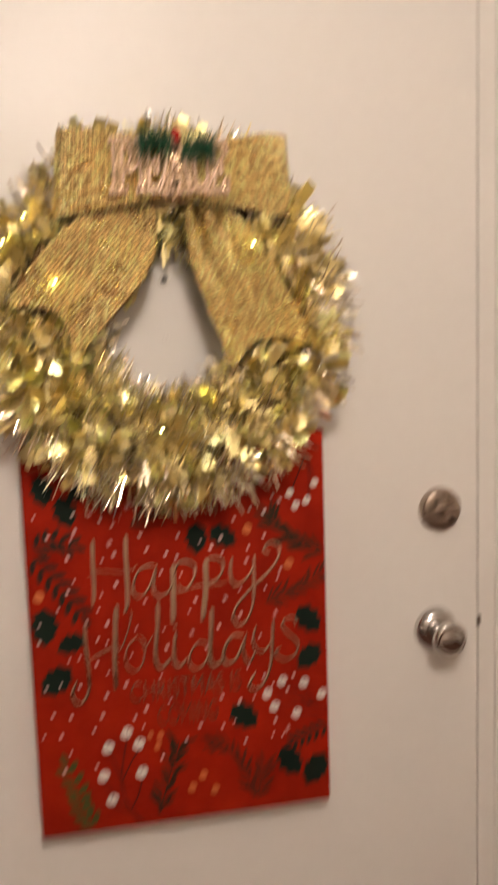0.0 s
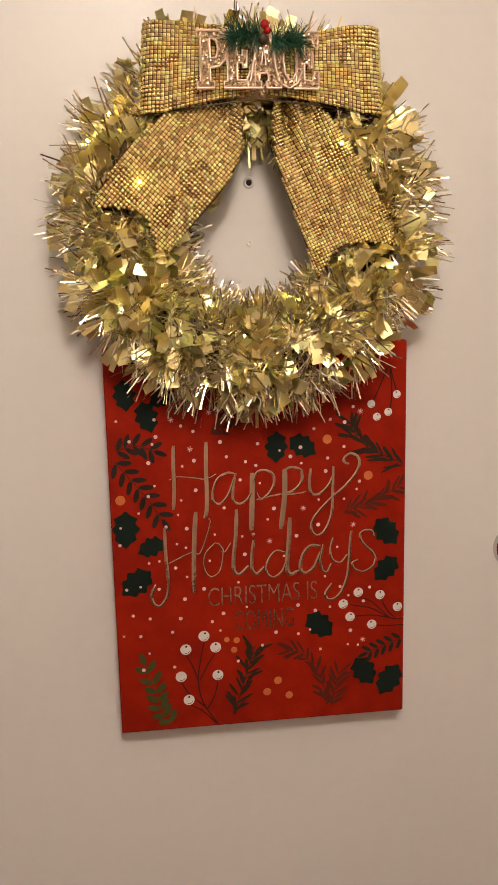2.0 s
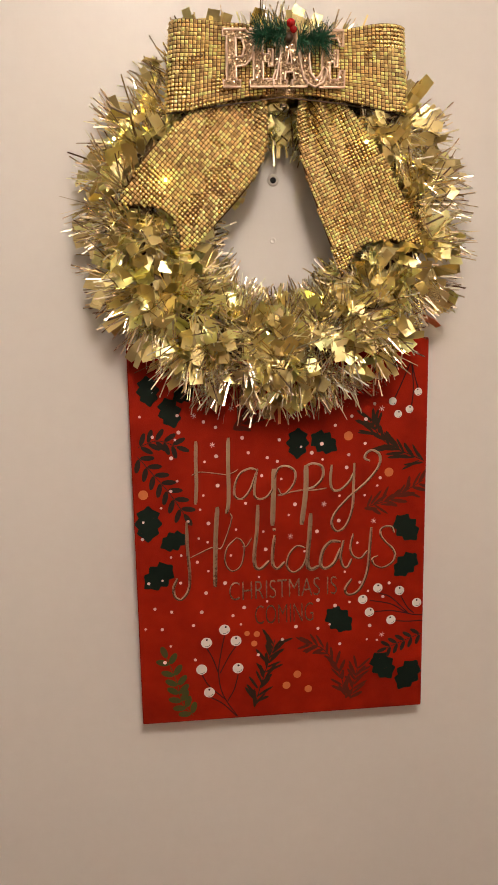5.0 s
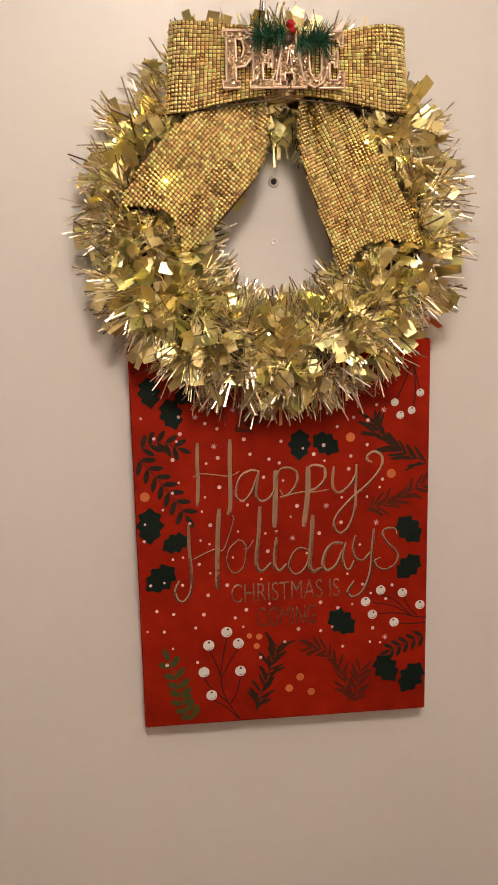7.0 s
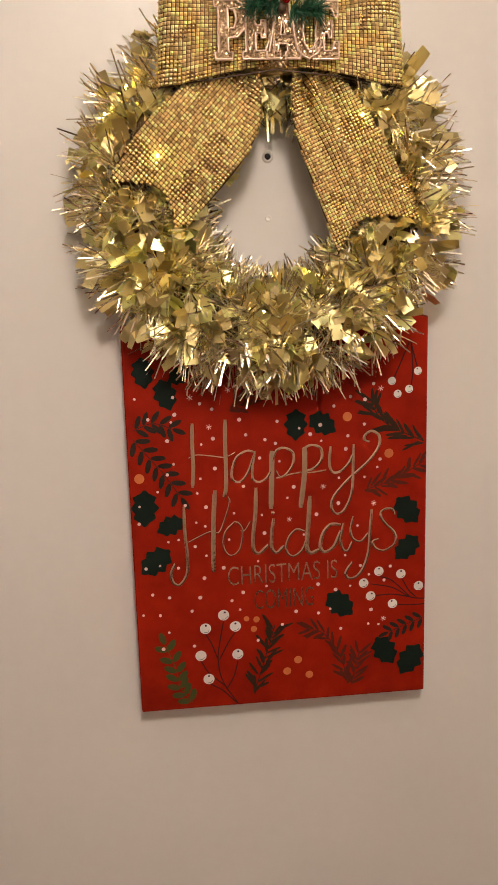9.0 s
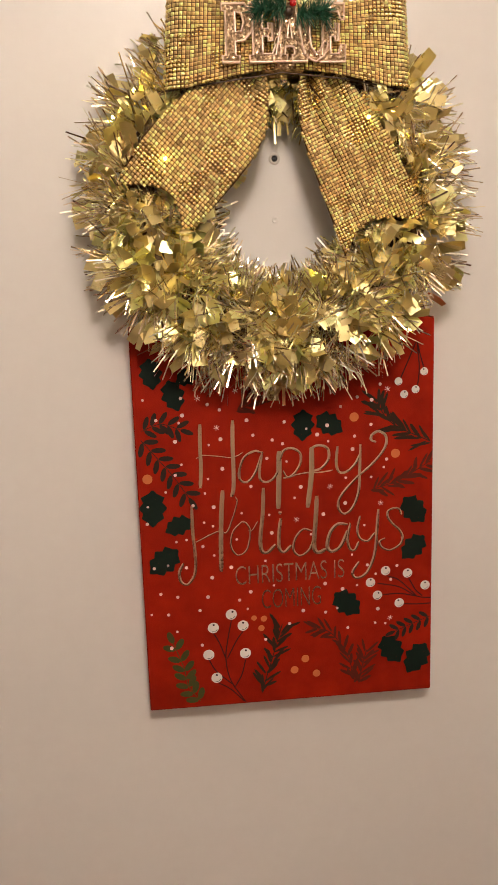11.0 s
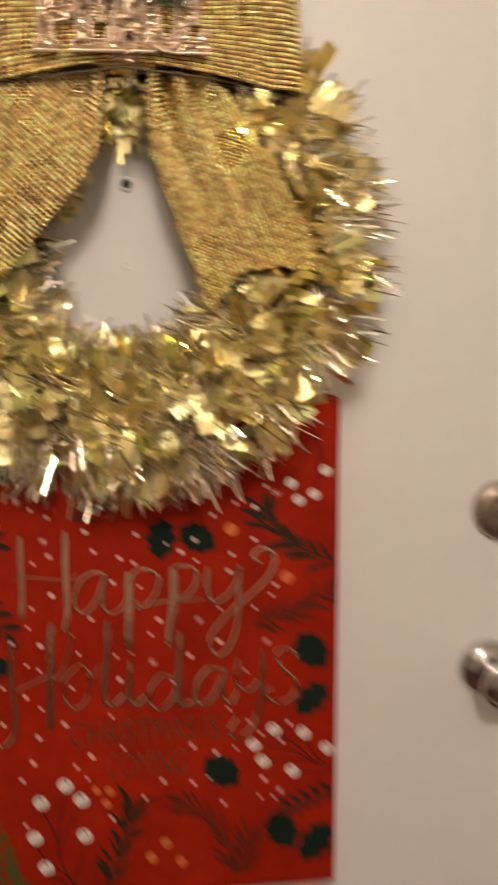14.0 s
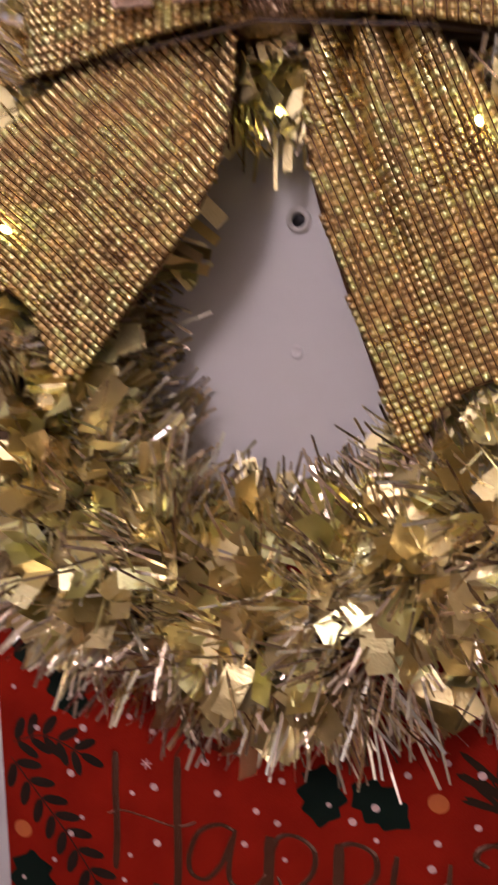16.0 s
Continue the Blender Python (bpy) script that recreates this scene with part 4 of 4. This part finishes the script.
# outlines on a unit square: outer path, then counters
SHAPES = {
    "P": [[(0, 0), (0.55, 0), (0.55, 0.12), (0.42, 0.12), (0.42, 0.36), (0.72, 0.38), (0.95, 0.52), (1.0, 0.70), (0.93, 0.88), (0.72, 1.0), (0, 1), (0, 0.88), (0.12, 0.88), (0.12, 0.12), (0, 0.12)],
          [(0.42, 0.52), (0.62, 0.53), (0.70, 0.68), (0.62, 0.84), (0.42, 0.86)]],
    "E": [[(0, 0), (1, 0), (1, 0.30), (0.84, 0.30), (0.74, 0.14), (0.42, 0.14), (0.42, 0.44), (0.60, 0.44), (0.60, 0.36), (0.74, 0.36), (0.74, 0.66), (0.60, 0.66), (0.60, 0.57), (0.42, 0.57), (0.42, 0.86), (0.72, 0.86), (0.82, 0.72), (0.96, 0.72), (0.96, 1), (0, 1), (0, 0.88), (0.12, 0.88), (0.12, 0.12), (0, 0.12)]],
    "A": [[(0, 0), (0.42, 0), (0.42, 0.12), (0.34, 0.12), (0.38, 0.26), (0.62, 0.26), (0.66, 0.12), (0.58, 0.12), (0.58, 0), (1.04, 0), (1.04, 0.12), (0.94, 0.12), (0.66, 1), (0.36, 1), (0.09, 0.12), (0, 0.12)],
          [(0.42, 0.40), (0.58, 0.40), (0.50, 0.72)]],
    "C": [[(0.98, 0.66), (0.98, 1), (0.86, 1), (0.82, 0.93), (0.55, 1.0), (0.22, 0.90), (0.03, 0.62), (0.03, 0.36), (0.22, 0.09), (0.55, 0.0), (0.86, 0.10), (1.0, 0.30), (0.86, 0.36), (0.70, 0.18), (0.55, 0.15), (0.40, 0.26), (0.34, 0.50), (0.40, 0.74), (0.55, 0.86), (0.72, 0.82), (0.84, 0.66)]],
}


def letter_plate(key, x0, wide, high, back):
    c = bpy.data.curves.new("plate", "CURVE")
    c.dimensions, c.fill_mode, c.extrude = "2D", "BOTH", 0.0012
    for path in SHAPES[key]:
        sp = c.splines.new("POLY")
        sp.points.add(len(path) - 1)
        for q, (x, y) in zip(sp.points, path):
            q.co = (x * wide, y * high, 0, 1)
        sp.use_cyclic_u = True
    mesh = curve_mesh(c)
    mesh.materials.clear()
    for v in mesh.vertices:
        v.co = (x0 + v.co.x, -v.co.z - back, v.co.y)
    plate = finish("letter", mesh, M_GLITTER, word)
    for path in SHAPES[key]:
        bm = tube([(x0 + x * wide, -0.0018 - back, y * high) for x, y in path], 0.0016, 6, True)
        part("raised_rim", bm, M_RIM, plate, "smooth rose gold rim", True)


for key, x0, wide, back in (("P", -0.072, 0.037, 0.0), ("E", -0.040, 0.037, 0.0016), ("A", -0.012, 0.039, 0.0032), ("C", 0.020, 0.034, 0.0014), ("E", 0.044, 0.031, 0.0)):
    letter_plate(key, x0, wide, 0.0645, back)
rng = random.Random(21)
for cx, cz, lean in ((-0.014, 0.058, -1), (0.034, 0.052, 1)):
    verts, faces = [], []
    for k in range(320):
        p = Vector((cx + rng.uniform(-0.018, 0.018), -0.006 - rng.uniform(0, 0.006), cz + rng.uniform(-0.004, 0.004)))
        d = Vector((lean * rng.uniform(-0.2, 1.0), rng.uniform(-0.8, 0.3), rng.gauss(0, 0.8))).normalized()
        w = d.cross(Vector((rng.gauss(0, 1), rng.gauss(0, 1), rng.gauss(0, 1)))).normalized() * 0.0006
        q = p + d * rng.uniform(0.011, 0.025)
        faces.append((len(verts), len(verts) + 1, len(verts) + 2, len(verts) + 3))
        verts += [p - w, p + w, q + w * 0.4, q - w * 0.4]
    from_lists("pine_tuft", verts, faces, M_NEEDLE, word, "green artificial pine tuft")
bm = bmesh.new()
bmesh.ops.create_uvsphere(bm, u_segments=20, v_segments=12, radius=0.0055, matrix=Matrix.Translation((0.0085, -0.010, 0.0700)))
part("bead", bm, M_BEAD, word, "shiny red bead", True)
bm = bmesh.new()
bmesh.ops.create_uvsphere(bm, u_segments=18, v_segments=10, radius=0.0044, matrix=Matrix.Translation((0.0112, -0.0125, 0.0625)))
part("bead", bm, M_BEAD, word, "shiny red bead", True)
bm = bmesh.new()
bmesh.ops.create_uvsphere(bm, u_segments=14, v_segments=10, radius=0.006, matrix=Matrix.Translation((0.006, -0.008, 0.054)))
part("tie_knot", bm, M_TWIST, word, "dark knot between the tufts", True)

# ---------------------------------------------------------------- fairy lights
lights = thing("fairy_lights", (0, -0.08, 1.25), "string of small warm fairy lights woven into the wreath", "fairy lights")
LIT = Vector((0, -0.08, 1.25))
HIGH_BULBS = [(-0.178, 1.541), (-0.205, 1.510), (-0.145, 1.460), (-0.002, 1.521), (0.105, 1.504), (0.178, 1.451), (0.161, 1.473), (0.225, 1.388)]
LOW_BULBS = [(0.096, 1.317), (0.175, 1.280), (-0.020, 1.270), (-0.056, 1.285), (-0.165, 1.274), (-0.209, 1.343), (-0.078, 1.210), (-0.010, 1.184), (0.049, 1.313), (0.163, 1.242)]
wire = []
for i in range(97):
    a = 2 * math.pi * i / 96
    c = ring_centre(a) + 0.022 * Vector((0.6 * math.sin(a) * math.sin(9 * a), -1, 0.6 * math.cos(a) * math.sin(9 * a)))
    wire.append(c - LIT)
part("cable", tube(wire, 0.0009, 5), M_CABLE, lights, "thin light cable", True)
for k, (x, z) in enumerate(HIGH_BULBS + LOW_BULBS):
    th = math.atan2(x + 0.003, z - CZ)
    behind = 0.084 if k in (2, 4) else (0.040 if k == 3 else 0.068)
    bm = lathe([(0.0, 0.0055), (0.0012, 0.0050), (0.0018, 0.0032), (0.0019, 0.0), (0.0015, -0.002), (0.0, -0.003)], 12, (x - LIT.x, -behind - LIT.y, z - LIT.z))
    part("bulb", bm, M_BULB_ON if k < len(HIGH_BULBS) and k not in (2, 4) else M_BULB_LOW, lights, "", True)
